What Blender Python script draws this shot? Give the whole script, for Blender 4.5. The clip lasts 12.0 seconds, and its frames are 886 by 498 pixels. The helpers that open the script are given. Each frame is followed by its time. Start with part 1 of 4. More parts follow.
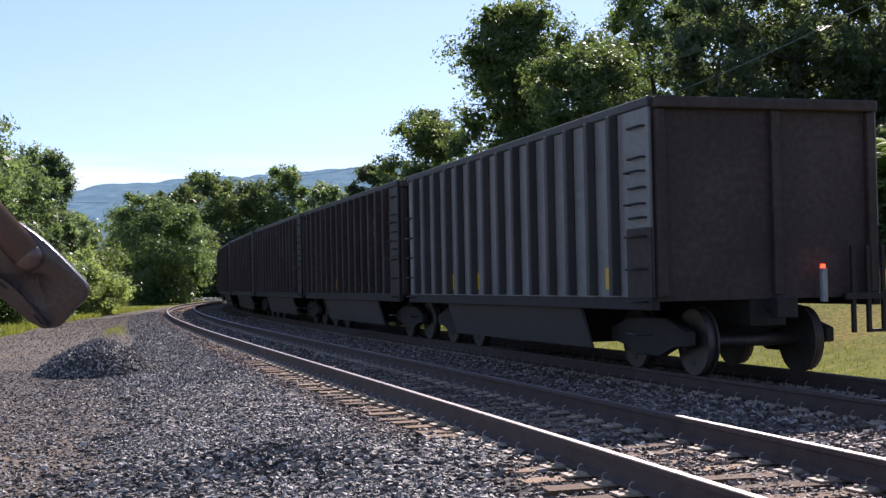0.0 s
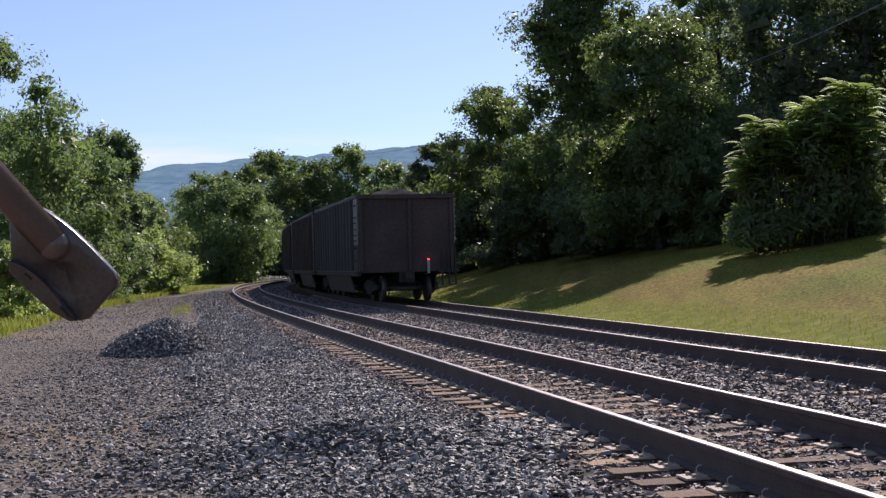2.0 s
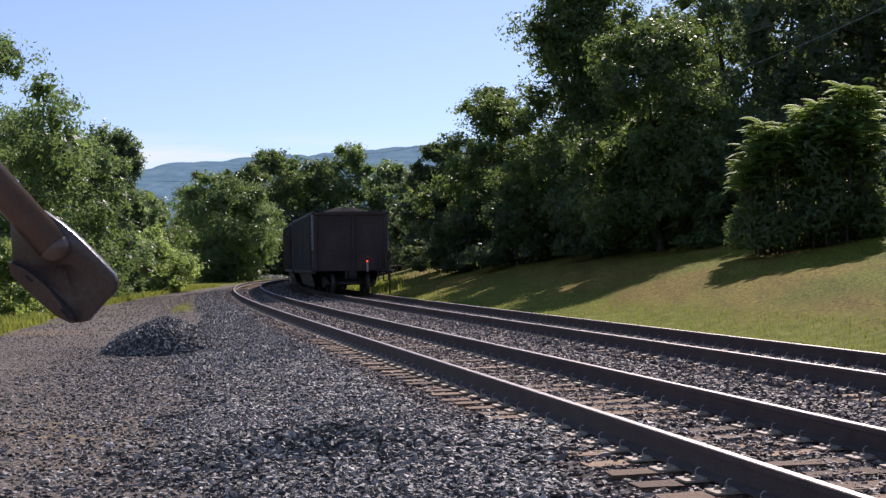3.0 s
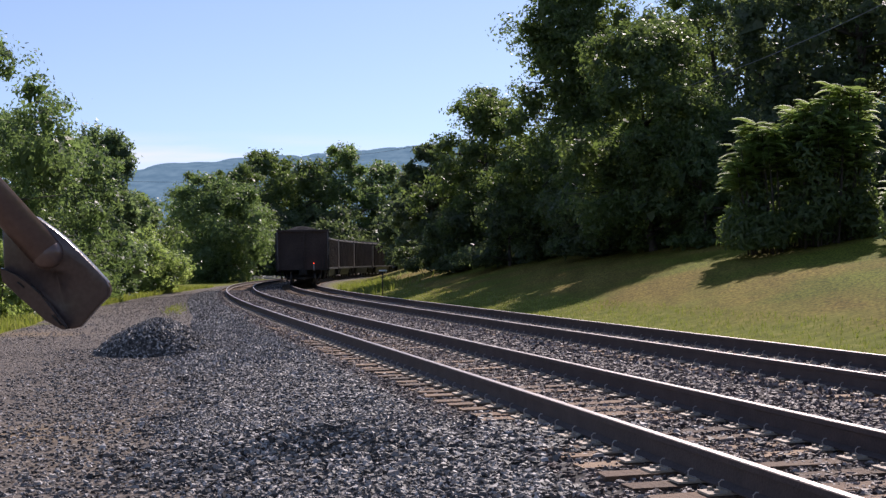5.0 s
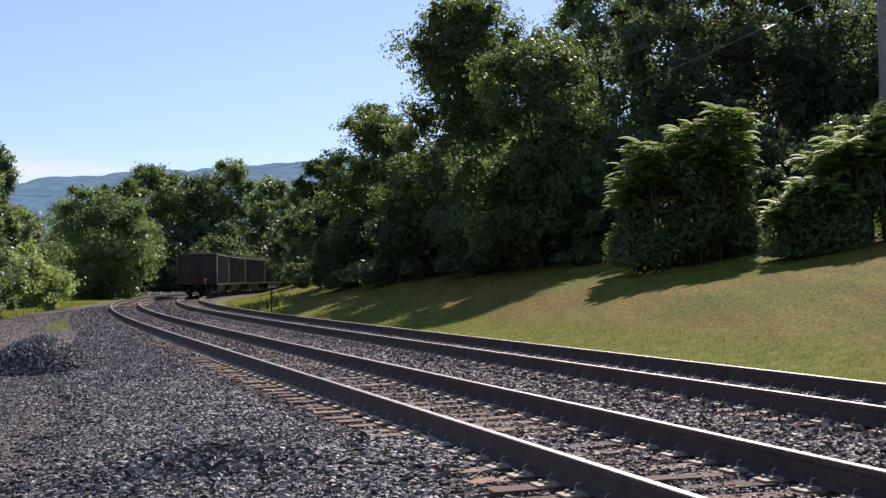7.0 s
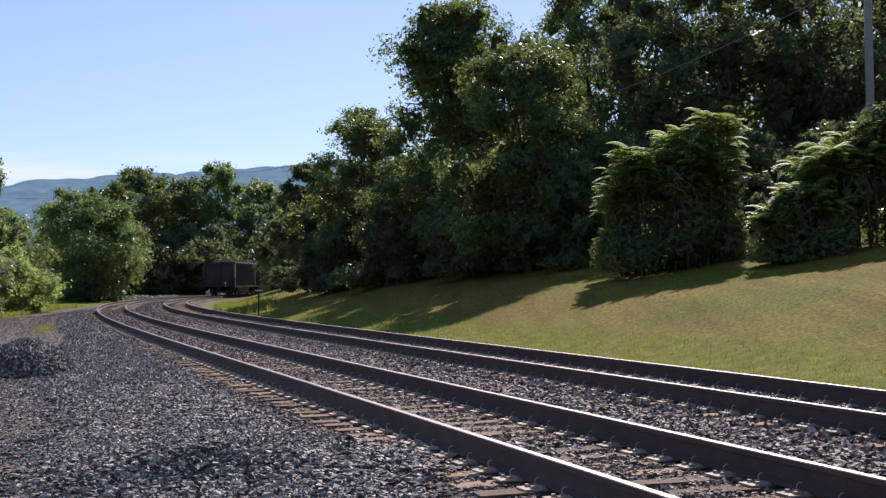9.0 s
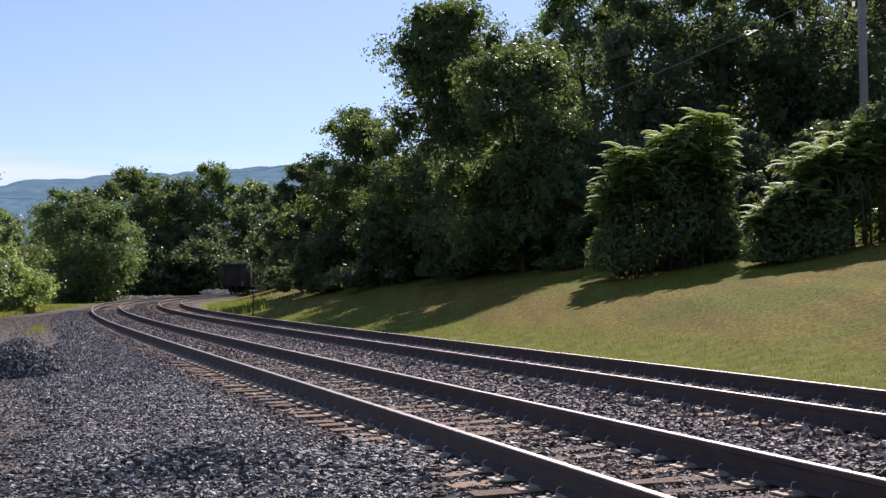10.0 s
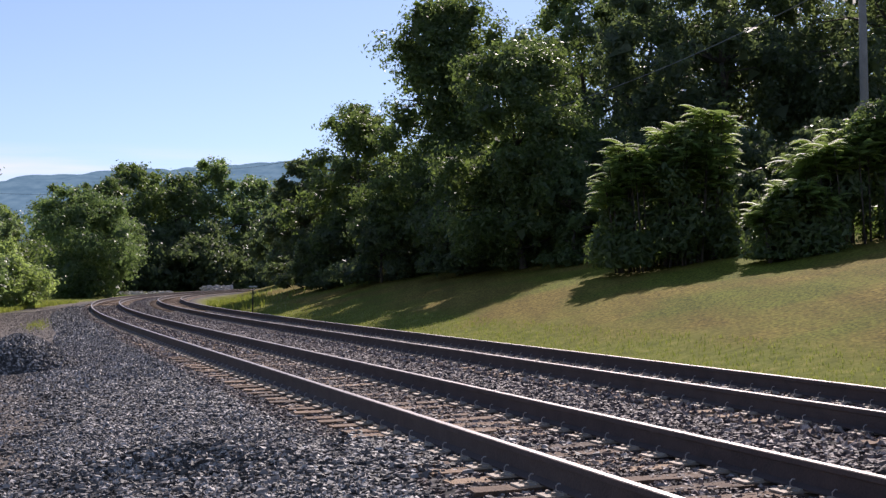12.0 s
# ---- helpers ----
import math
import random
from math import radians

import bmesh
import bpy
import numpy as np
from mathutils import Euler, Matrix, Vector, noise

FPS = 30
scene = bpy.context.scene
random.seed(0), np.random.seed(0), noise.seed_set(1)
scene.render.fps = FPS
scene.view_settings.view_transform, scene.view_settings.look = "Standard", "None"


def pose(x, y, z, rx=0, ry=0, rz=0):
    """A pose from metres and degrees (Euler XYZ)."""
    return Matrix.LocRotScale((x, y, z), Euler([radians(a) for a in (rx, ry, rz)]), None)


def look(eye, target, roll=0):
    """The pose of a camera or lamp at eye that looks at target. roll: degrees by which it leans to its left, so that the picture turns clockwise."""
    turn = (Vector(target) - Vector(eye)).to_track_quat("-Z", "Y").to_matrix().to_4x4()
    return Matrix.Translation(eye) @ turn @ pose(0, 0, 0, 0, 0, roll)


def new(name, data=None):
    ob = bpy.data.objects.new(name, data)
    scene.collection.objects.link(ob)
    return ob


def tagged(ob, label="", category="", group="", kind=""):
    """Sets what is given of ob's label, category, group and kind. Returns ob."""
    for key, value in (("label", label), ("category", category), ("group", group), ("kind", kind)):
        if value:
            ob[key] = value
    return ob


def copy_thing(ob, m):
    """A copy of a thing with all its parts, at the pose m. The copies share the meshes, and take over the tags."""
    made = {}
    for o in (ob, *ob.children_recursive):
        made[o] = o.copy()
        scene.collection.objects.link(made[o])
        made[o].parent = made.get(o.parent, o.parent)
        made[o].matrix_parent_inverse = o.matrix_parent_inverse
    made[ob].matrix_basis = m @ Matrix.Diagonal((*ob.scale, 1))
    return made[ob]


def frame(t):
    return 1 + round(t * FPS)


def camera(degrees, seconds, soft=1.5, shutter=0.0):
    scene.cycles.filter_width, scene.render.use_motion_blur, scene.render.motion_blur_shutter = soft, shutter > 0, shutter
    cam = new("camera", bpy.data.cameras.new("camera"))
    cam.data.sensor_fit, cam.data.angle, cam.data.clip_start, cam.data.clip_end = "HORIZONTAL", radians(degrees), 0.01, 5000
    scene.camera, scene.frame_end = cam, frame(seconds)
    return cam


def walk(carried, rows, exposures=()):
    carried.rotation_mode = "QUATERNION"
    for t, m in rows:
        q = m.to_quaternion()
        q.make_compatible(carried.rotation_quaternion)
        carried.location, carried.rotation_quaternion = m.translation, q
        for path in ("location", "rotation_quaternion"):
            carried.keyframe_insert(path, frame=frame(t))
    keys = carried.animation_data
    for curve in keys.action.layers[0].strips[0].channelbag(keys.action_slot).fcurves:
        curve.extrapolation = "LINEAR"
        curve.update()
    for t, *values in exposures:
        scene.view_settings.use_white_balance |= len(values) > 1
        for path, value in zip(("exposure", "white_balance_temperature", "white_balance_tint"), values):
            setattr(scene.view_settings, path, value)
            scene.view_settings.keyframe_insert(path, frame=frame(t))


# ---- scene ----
cam = camera(38.4, 12.0, soft=1.4)
EYE = 1.26
# seconds, yaw, pitch, roll (degrees), metres that the eye stands back, to the right and up
ROWS = [
    (0.0, 3.288, 1.504, 1.181, 0.12, -0.020, -0.023), (0.5, 4.489, 0.612, 0.843, 0.12, -0.009, -0.022),
    (1.0, 4.83, 0.743, 1.116, 0.05, -0.018, -0.016), (1.5, 5.571, 0.579, 1.573, -0.04, -0.012, -0.012),
    (2.0, 6.186, 0.571, 1.439, -0.01, -0.004, -0.010), (2.5, 6.274, 0.588, 1.032, 0.0, 0.0, -0.007),
    (4.5, 6.062, 0.488, 1.316, 0.0, 0.0, 0.002), (5.0, 5.911, 0.586, 1.137, 0.0, 0.0, 0.003),
    (5.5, 5.167, 0.713, 1.128, 0.0, 0.0, 0.004), (6.0, 4.048, 0.969, 1.039, 0.0, 0.0, 0.004),
    (6.5, 2.476, 1.067, 0.73, 0.0, 0.0, 0.004), (7.0, 0.944, 1.225, 1.055, 0.0, 0.0, 0.003),
    (9.0, 0.378, 1.411, 0.849, 0.0, 0.0, 0.0), (9.5, 0.261, 1.396, 0.91, 0.0, 0.0, 0.0),
    (10.0, 0.138, 1.401, 0.906, 0.0, 0.0, 0.0), (10.5, 0.0, 1.432, 0.871, 0.0, 0.0, 0.0),
    (11.0, 0.023, 1.297, 0.626, 0.0, 0.0, 0.0), (11.5, 0.072, 1.287, 0.625, 0.0, 0.0, 0.0),
    (12.0, 0.13, 1.245, 0.757, 0.0, 0.0, 0.0),
]
walk(cam, [(t, pose(0, 0, EYE, 0, 0, yaw) @ pose(aside, -back, up, 90 + pitch) @ pose(0, 0, 0, 0, 0, -roll))
           for t, yaw, pitch, roll, back, aside, up in ROWS],
     exposures=[(0.0, 0.62, 6450, 23), (0.5, 0.42, 6450, 23), (1.0, 0.32, 6450, 23), (1.5, 0.27, 6450, 23), (12.0, 0.27, 6450, 23)])

# ---- light ----
SUN_AZ, SUN_EL = 14.5, 39.0      # degrees to the right of +y, and above the horizon
world = bpy.data.worlds.new("sky")
scene.world = world
world.use_nodes = True
wn, wl = world.node_tree.nodes, world.node_tree.links
sky = wn.new("ShaderNodeTexSky")
sky.sky_type, sky.sun_disc = "NISHITA", False
sky.sun_elevation, sky.sun_rotation = radians(SUN_EL), radians(SUN_AZ)
sky.air_density, sky.dust_density, sky.ozone_density = 1.0, 0.1, 1.5
back = wn["Background"]
back.inputs["Strength"].default_value = 0.114
geo = wn.new("ShaderNodeTexCoord")
sep = wn.new("ShaderNodeSeparateXYZ")
wl.new(geo.outputs["Generated"], sep.inputs[0])
stretch = wn.new("ShaderNodeMapping")
stretch.inputs["Scale"].default_value = (3.0, 3.0, 38.0)
wl.new(geo.outputs["Generated"], stretch.inputs[0])
wisp = wn.new("ShaderNodeTexNoise")
wisp.inputs["Scale"].default_value, wisp.inputs["Detail"].default_value = 1.6, 5.0
wl.new(stretch.outputs[0], wisp.inputs["Vector"])
band = wn.new("ShaderNodeValToRGB")
stops = band.color_ramp.elements
stops[0].position, stops[0].color = 0.066, (0, 0, 0, 1)
stops[1].position, stops[1].color = 0.104, (0, 0, 0, 1)
stops.new(0.082).color, stops.new(0.092).color = (1, 1, 1, 1), (0.8, 0.8, 0.8, 1)
wl.new(sep.outputs["Z"], band.inputs[0])
lift = wn.new("ShaderNodeVectorMath")
lift.operation = "ADD"
lift.inputs[1].default_value = (0.0, 0.0, 0.085)
wl.new(geo.outputs["Generated"], lift.inputs[0]), wl.new(lift.outputs[0], sky.inputs["Vector"])
cut = wn.new("ShaderNodeMapRange")
cut.inputs["From Min"].default_value, cut.inputs["From Max"].default_value = 0.36, 0.7
wl.new(wisp.outputs["Fac"], cut.inputs["Value"])
mul = wn.new("ShaderNodeMath")
mul.operation = "MULTIPLY"
wl.new(band.outputs[0], mul.inputs[0]), wl.new(cut.outputs[0], mul.inputs[1])
cirrus = wn.new("ShaderNodeMix")
cirrus.data_type = "RGBA"
cirrus.inputs["B"].default_value = (6.8, 7.0, 7.6, 1)
fade = wn.new("ShaderNodeMapRange")
fade.inputs["From Min"].default_value, fade.inputs["From Max"].default_value = -0.1, -0.22
wl.new(sep.outputs["X"], fade.inputs["Value"])
thin = wn.new("ShaderNodeMath")
thin.operation = "MULTIPLY"
wl.new(mul.outputs[0], thin.inputs[0]), wl.new(fade.outputs[0], thin.inputs[1])
wl.new(thin.outputs[0], cirrus.inputs["Factor"]), wl.new(sky.outputs[0], cirrus.inputs["A"])
wl.new(cirrus.outputs["Result"], back.inputs["Color"])

sun = new("sun", bpy.data.lights.new("sun", "SUN"))
sun.data.energy, sun.data.angle, sun.data.color = 4.6, radians(0.53), (1.0, 0.94, 0.84)
az, el = radians(SUN_AZ), radians(SUN_EL)
sun.matrix_world = look(60 * Vector((math.sin(az) * math.cos(el), math.cos(az) * math.cos(el), math.sin(el))), (0, 0, 0))


# ---- materials ----
def material(name, stops, scale=8.0, rough=0.8, metal=0.0, bump=0.3, fine=60.0, translucent=0.0, island=0.0, per_object=0.0, specular=0.4):
    """A surface whose colour runs over the stops with noise at two sizes (per metre), and by piece where asked."""
    m = bpy.data.materials.new(name)
    m.use_nodes = True
    n, l = m.node_tree.nodes, m.node_tree.links
    shader = n["Principled BSDF"]
    coord = n.new("ShaderNodeTexCoord")
    big, small = n.new("ShaderNodeTexNoise"), n.new("ShaderNodeTexNoise")
    big.inputs["Scale"].default_value, big.inputs["Detail"].default_value = scale, 4.0
    small.inputs["Scale"].default_value, small.inputs["Detail"].default_value = fine, 3.0
    l.new(coord.outputs["Object"], big.inputs["Vector"]), l.new(coord.outputs["Object"], small.inputs["Vector"])
    mix = n.new("ShaderNodeMath")
    mix.operation = "MULTIPLY_ADD"
    mix.inputs[1].default_value = 0.45
    l.new(small.outputs["Fac"], mix.inputs[0])
    half = n.new("ShaderNodeMath")
    half.operation = "MULTIPLY"
    half.inputs[1].default_value = 0.55
    l.new(big.outputs["Fac"], half.inputs[0]), l.new(half.outputs[0], mix.inputs[2])
    value = mix.outputs[0]
    for weight, node, socket in ((island, "ShaderNodeNewGeometry", "Random Per Island"), (per_object, "ShaderNodeObjectInfo", "Random")):
        if weight:
            source, blend = n.new(node), n.new("ShaderNodeMix")
            blend.inputs["Factor"].default_value = weight
            l.new(value, blend.inputs["A"]), l.new(source.outputs[socket], blend.inputs["B"])
            value = blend.outputs["Result"]
    ramp = n.new("ShaderNodeValToRGB")
    ramp.color_ramp.elements[0].position, ramp.color_ramp.elements[1].position = 0.3, 0.7
    if island or per_object:
        ramp.color_ramp.elements[0].position, ramp.color_ramp.elements[1].position = 0.15, 0.85
    lo, hi = ramp.color_ramp.elements[0].position, ramp.color_ramp.elements[1].position
    ramp.color_ramp.elements[0].color, ramp.color_ramp.elements[1].color = (*stops[0], 1), (*stops[-1], 1)
    for i, c in enumerate(stops[1:-1]):
        ramp.color_ramp.elements.new(lo + (hi - lo) * (i + 1) / (len(stops) - 1)).color = (*c, 1)
    l.new(value, ramp.inputs[0]), l.new(ramp.outputs[0], shader.inputs["Base Color"])
    shader.inputs["Roughness"].default_value, shader.inputs["Metallic"].default_value = rough, metal
    shader.inputs["Specular IOR Level"].default_value = specular
    if bump:
        relief = n.new("ShaderNodeBump")
        relief.inputs["Strength"].default_value, relief.inputs["Distance"].default_value = bump, 0.02
        l.new(small.outputs["Fac"], relief.inputs["Height"]), l.new(relief.outputs[0], shader.inputs["Normal"])
    if translucent:
        thin, both = n.new("ShaderNodeBsdfTranslucent"), n.new("ShaderNodeMixShader")
        warm = n.new("ShaderNodeMix")
        warm.data_type, warm.blend_type = "RGBA", "MULTIPLY"
        warm.inputs["Factor"].default_value = 1.0
        warm.inputs["B"].default_value = (1.6, 1.75, 1.05, 1)
        l.new(ramp.outputs[0], warm.inputs["A"]), l.new(warm.outputs["Result"], thin.inputs["Color"])
        both.inputs[0].default_value = translucent
        l.new(shader.outputs[0], both.inputs[1]), l.new(thin.outputs[0], both.inputs[2])
        l.new(both.outputs[0], n["Material Output"].inputs["Surface"])
    return m


LEAF = dict(scale=0.6, fine=5.0, rough=0.45, bump=0.0, translucent=0.55, island=0.6, specular=0.42)
leaf_dark = material("leaf_dark", [(0.072, 0.09, 0.056), (0.105, 0.132, 0.073), (0.145, 0.172, 0.09)], **LEAF)
leaf_mid = material("leaf_mid", [(0.07, 0.095, 0.042), (0.11, 0.145, 0.055), (0.155, 0.19, 0.075)], **LEAF)
leaf_bright = material("leaf_bright", [(0.085, 0.122, 0.058), (0.13, 0.175, 0.08), (0.18, 0.225, 0.112)], **LEAF)
leaf_sumac = material("leaf_sumac", [(0.17, 0.21, 0.08), (0.24, 0.285, 0.12), (0.31, 0.35, 0.165)], scale=0.6, fine=5.0, rough=0.42, bump=0.0, translucent=0.62, island=0.5, specular=0.4)
leaf_needle = material("leaf_needle", [(0.09, 0.125, 0.075), (0.14, 0.18, 0.105), (0.19, 0.235, 0.14)], **LEAF)
grass_blade = material("grass_blade", [(0.12, 0.142, 0.03), (0.195, 0.21, 0.05), (0.3, 0.275, 0.11)], scale=0.4, fine=4, rough=0.7, bump=0, translucent=0.45, island=0.5)
bark = material("bark", [(0.05, 0.04, 0.03), (0.11, 0.085, 0.065)], scale=3, fine=30, bump=0.8)
pole_wood = material("pole_wood", [(0.2, 0.18, 0.16), (0.34, 0.31, 0.28)], scale=2, fine=40, bump=0.4)
ballast_stone = material("ballast_stone", [(0.034, 0.031, 0.028), (0.092, 0.083, 0.074), (0.185, 0.166, 0.149), (0.52, 0.47, 0.425)], scale=3, fine=40, rough=0.62, island=0.8, specular=0.28)
track_stone = material("track_stone", [(0.045, 0.031, 0.026), (0.11, 0.078, 0.065), (0.2, 0.148, 0.125), (0.5, 0.42, 0.36)], scale=3, fine=40, rough=0.7, island=0.75)
road_stone = material("road_stone", [(0.095, 0.077, 0.063), (0.2, 0.166, 0.138), (0.43, 0.37, 0.315)], scale=3, fine=40, rough=0.8, island=0.75, specular=0.2)
rail_side = material("rail_side", [(0.052, 0.034, 0.03), (0.085, 0.057, 0.048), (0.115, 0.08, 0.066)], scale=4, fine=50, rough=0.75, bump=0.3)
rail_top = material("rail_top", [(0.16, 0.14, 0.136), (0.3, 0.268, 0.258)], scale=6, fine=80, rough=0.48, metal=1.0, bump=0.03)
tie_wood = material("tie_wood", [(0.05, 0.031, 0.02), (0.125, 0.074, 0.043), (0.22, 0.136, 0.079), (0.38, 0.252, 0.15)], scale=5, fine=30, rough=0.85, bump=1.0, per_object=0.6)
plate_steel = material("plate_steel", [(0.3, 0.235, 0.17), (0.56, 0.455, 0.345)], scale=9, fine=60, rough=0.7, metal=0.0, per_object=0.4)
clip_steel = material("clip_steel", [(0.3, 0.26, 0.23), (0.55, 0.49, 0.44)], scale=9, fine=60, rough=0.35, metal=0.3, per_object=0.4)
car_side = material("car_side", [(0.03, 0.027, 0.027), (0.055, 0.05, 0.049), (0.085, 0.078, 0.075)], scale=1.2, fine=14, rough=0.6, bump=0.15, per_object=0.25)
car_end = material("car_end", [(0.024, 0.017, 0.016), (0.05, 0.033, 0.029), (0.085, 0.06, 0.053)], scale=0.9, fine=12, rough=0.7, bump=0.15)
car_pale = material("car_pale", [(0.17, 0.168, 0.165), (0.27, 0.265, 0.26)], scale=1.4, fine=14, rough=0.6, bump=0.1)
car_rib = material("car_rib", [(0.12, 0.117, 0.116), (0.24, 0.236, 0.233), (0.36, 0.353, 0.345)], scale=1.2, fine=9, rough=0.6, bump=0.15, per_object=0.3)
car_iron = material("car_iron", [(0.015, 0.013, 0.013), (0.035, 0.03, 0.028)], scale=5, fine=30, rough=0.7)
wheel_steel = material("wheel_steel", [(0.05, 0.04, 0.035), (0.12, 0.1, 0.09)], scale=5, fine=30, rough=0.5, metal=0.5)
coal = material("coal", [(0.012, 0.012, 0.013), (0.04, 0.04, 0.042)], scale=6, fine=20, rough=1.0, bump=1.0, specular=0.05)
yellow_mark = material("yellow_mark", [(0.6, 0.36, 0.03), (0.8, 0.52, 0.05)], rough=0.5, bump=0)
white_mark = material("white_mark", [(0.22, 0.22, 0.22), (0.34, 0.34, 0.34)], rough=0.5, bump=0)
bracket_paint = material("bracket_paint", [(0.07, 0.047, 0.041), (0.1, 0.07, 0.061), (0.135, 0.098, 0.087)], scale=14, fine=160, rough=0.27, metal=0.2, bump=0.04, specular=0.55)
bracket_rod = material("bracket_rod", [(0.15, 0.097, 0.078), (0.22, 0.148, 0.12)], scale=14, fine=160, rough=0.28, metal=0.3, bump=0.04)
sign_plate = material("sign_plate", [(0.5, 0.5, 0.48), (0.66, 0.66, 0.63)], scale=6, fine=50, rough=0.5, bump=0.05)
rubble = material("rubble", [(0.4, 0.39, 0.37), (0.62, 0.6, 0.58)], scale=2, fine=20, island=0.5)
cable_black = material("cable_black", [(0.02, 0.02, 0.02), (0.035, 0.035, 0.035)], bump=0)
# lighter copy of the cable colour, standing in for sun glint on the wire
cable_glint = material("cable_glint", [(0.2, 0.2, 0.2), (0.3, 0.3, 0.29)], rough=0.45, bump=0)


def glow(name, colour, strength):
    m = bpy.data.materials.new(name)
    m.use_nodes = True
    s = m.node_tree.nodes["Principled BSDF"]
    s.inputs["Base Color"].default_value = (*colour, 1)
    s.inputs["Emission Color"].default_value, s.inputs["Emission Strength"].default_value = (*colour, 1), strength
    return m


red_light = glow("red_light", (1.0, 0.06, 0.02), 2.5)


# ---- mesh helpers ----
def mesh(name, verts, faces, mats, slots=None, smooth=False):
    """A mesh from arrays; all faces have the same number of corners."""
    verts, faces = np.asarray(verts, np.float32), np.asarray(faces, np.int32)
    me = bpy.data.meshes.new(name)
    me.vertices.add(len(verts))
    me.vertices.foreach_set("co", verts.ravel())
    n, c = faces.shape
    me.loops.add(n * c)
    me.loops.foreach_set("vertex_index", faces.ravel())
    me.polygons.add(n)
    me.polygons.foreach_set("loop_start", np.arange(0, n * c, c, dtype=np.int32))
    for m in mats:
        me.materials.append(m)
    if slots is not None:
        me.polygons.foreach_set("material_index", np.asarray(slots, np.int32))
    me.polygons.foreach_set("use_smooth", np.full(n, smooth))
    me.update(calc_edges=True)
    me.validate()
    return me


def box(bm, x0, y0, z0, x1, y1, z1, slot=0):
    v = [bm.verts.new(p) for p in ((x0, y0, z0), (x1, y0, z0), (x1, y1, z0), (x0, y1, z0), (x0, y0, z1), (x1, y0, z1), (x1, y1, z1), (x0, y1, z1))]
    for f in ((3, 2, 1, 0), (4, 5, 6, 7), (0, 1, 5, 4), (1, 2, 6, 5), (2, 3, 7, 6), (3, 0, 4, 7)):
        bm.faces.new([v[i] for i in f]).material_index = slot
    return v


def rod(bm, a, b, r0, r1=None, sides=8, slot=0):
    a, b = Vector(a), Vector(b)
    m = Matrix.Translation((a + b) / 2) @ (b - a).to_track_quat("Z", "Y").to_matrix().to_4x4()
    made = bmesh.ops.create_cone(bm, cap_ends=True, segments=sides, radius1=r0, radius2=r0 if r1 is None else r1, depth=(b - a).length, matrix=m)
    for f in {f for v in made["verts"] for f in v.link_faces}:
        f.material_index, f.smooth = slot, len(f.verts) == 4


def bevelled(bm, width, segments=2):
    bmesh.ops.bevel(bm, geom=list(bm.edges), offset=width, segments=segments, affect="EDGES", profile=0.6)
    return bm


def finish(bm, name, *mats):
    me = bpy.data.meshes.new(name)
    bm.to_mesh(me)
    bm.free()
    for m in mats:
        me.materials.append(m)
    return me


def part(name, data, mat=None, parent=None, label="", at=None):
    """One mesh object under a thing or a part; data is a bmesh or a finished mesh."""
    ob = new(name, finish(data, name, mat) if isinstance(data, bmesh.types.BMesh) else data)
    if at is not None:
        ob.matrix_basis = at
    ob.parent = parent
    return tagged(ob, label) if label else ob


# ---- the line of the railway ----
GAUGE, SECOND = 1.505, 3.855      # rail to rail, and from the first track to the second (nearest rails)
ds = 0.25
S_LINE = np.arange(-60, 420, ds)
bend = np.where(S_LINE < 0, -0.00216, -0.00216 + 1.07e-4 * S_LINE - 5.71e-7 * S_LINE ** 2)
bend = np.where(S_LINE > 85, 0.0045, bend)
zero = int(np.argmin(abs(S_LINE)))
HEADING = np.cumsum(bend) * ds
HEADING = HEADING - HEADING[zero] - 0.3196
LINE_X, LINE_Y = np.cumsum(np.sin(HEADING)) * ds, np.cumsum(np.cos(HEADING)) * ds
LINE_X, LINE_Y = LINE_X - LINE_X[zero] + 3.732, LINE_Y - LINE_Y[zero]


def on_line(s, o):
    """Where the line is, s metres on and o metres to the right of the first rail: x, y, heading."""
    x, y, h = (np.interp(s, S_LINE, a) for a in (LINE_X, LINE_Y, HEADING))
    return x + np.cos(h) * o, y - np.sin(h) * o, h


def off_line(x, y):
    """s and o of places in the plan."""
    px, py, ph, ps = (a[::4] for a in (LINE_X, LINE_Y, HEADING, S_LINE))
    out_s, out_o = np.empty(len(x)), np.empty(len(x))
    for i in range(0, len(x), 4000):
        a, b = x[i:i + 4000, None], y[i:i + 4000, None]
        k = np.argmin((a - px) ** 2 + (b - py) ** 2, 1)
        dx, dy = x[i:i + 4000] - px[k], y[i:i + 4000] - py[k]
        out_s[i:i + 4000] = ps[k] + dx * np.sin(ph[k]) + dy * np.cos(ph[k])
        out_o[i:i + 4000] = dx * np.cos(ph[k]) - dy * np.sin(ph[k])
    return out_s, out_o


RIGHT_EDGE = SECOND + GAUGE + 1.05


def shoulder(s):
    return -3.1 + np.clip(s - 12, 0, 32) * 0.045


def verge(s):
    return -7.2 + np.clip(s - 38, -40, 60) * 0.06


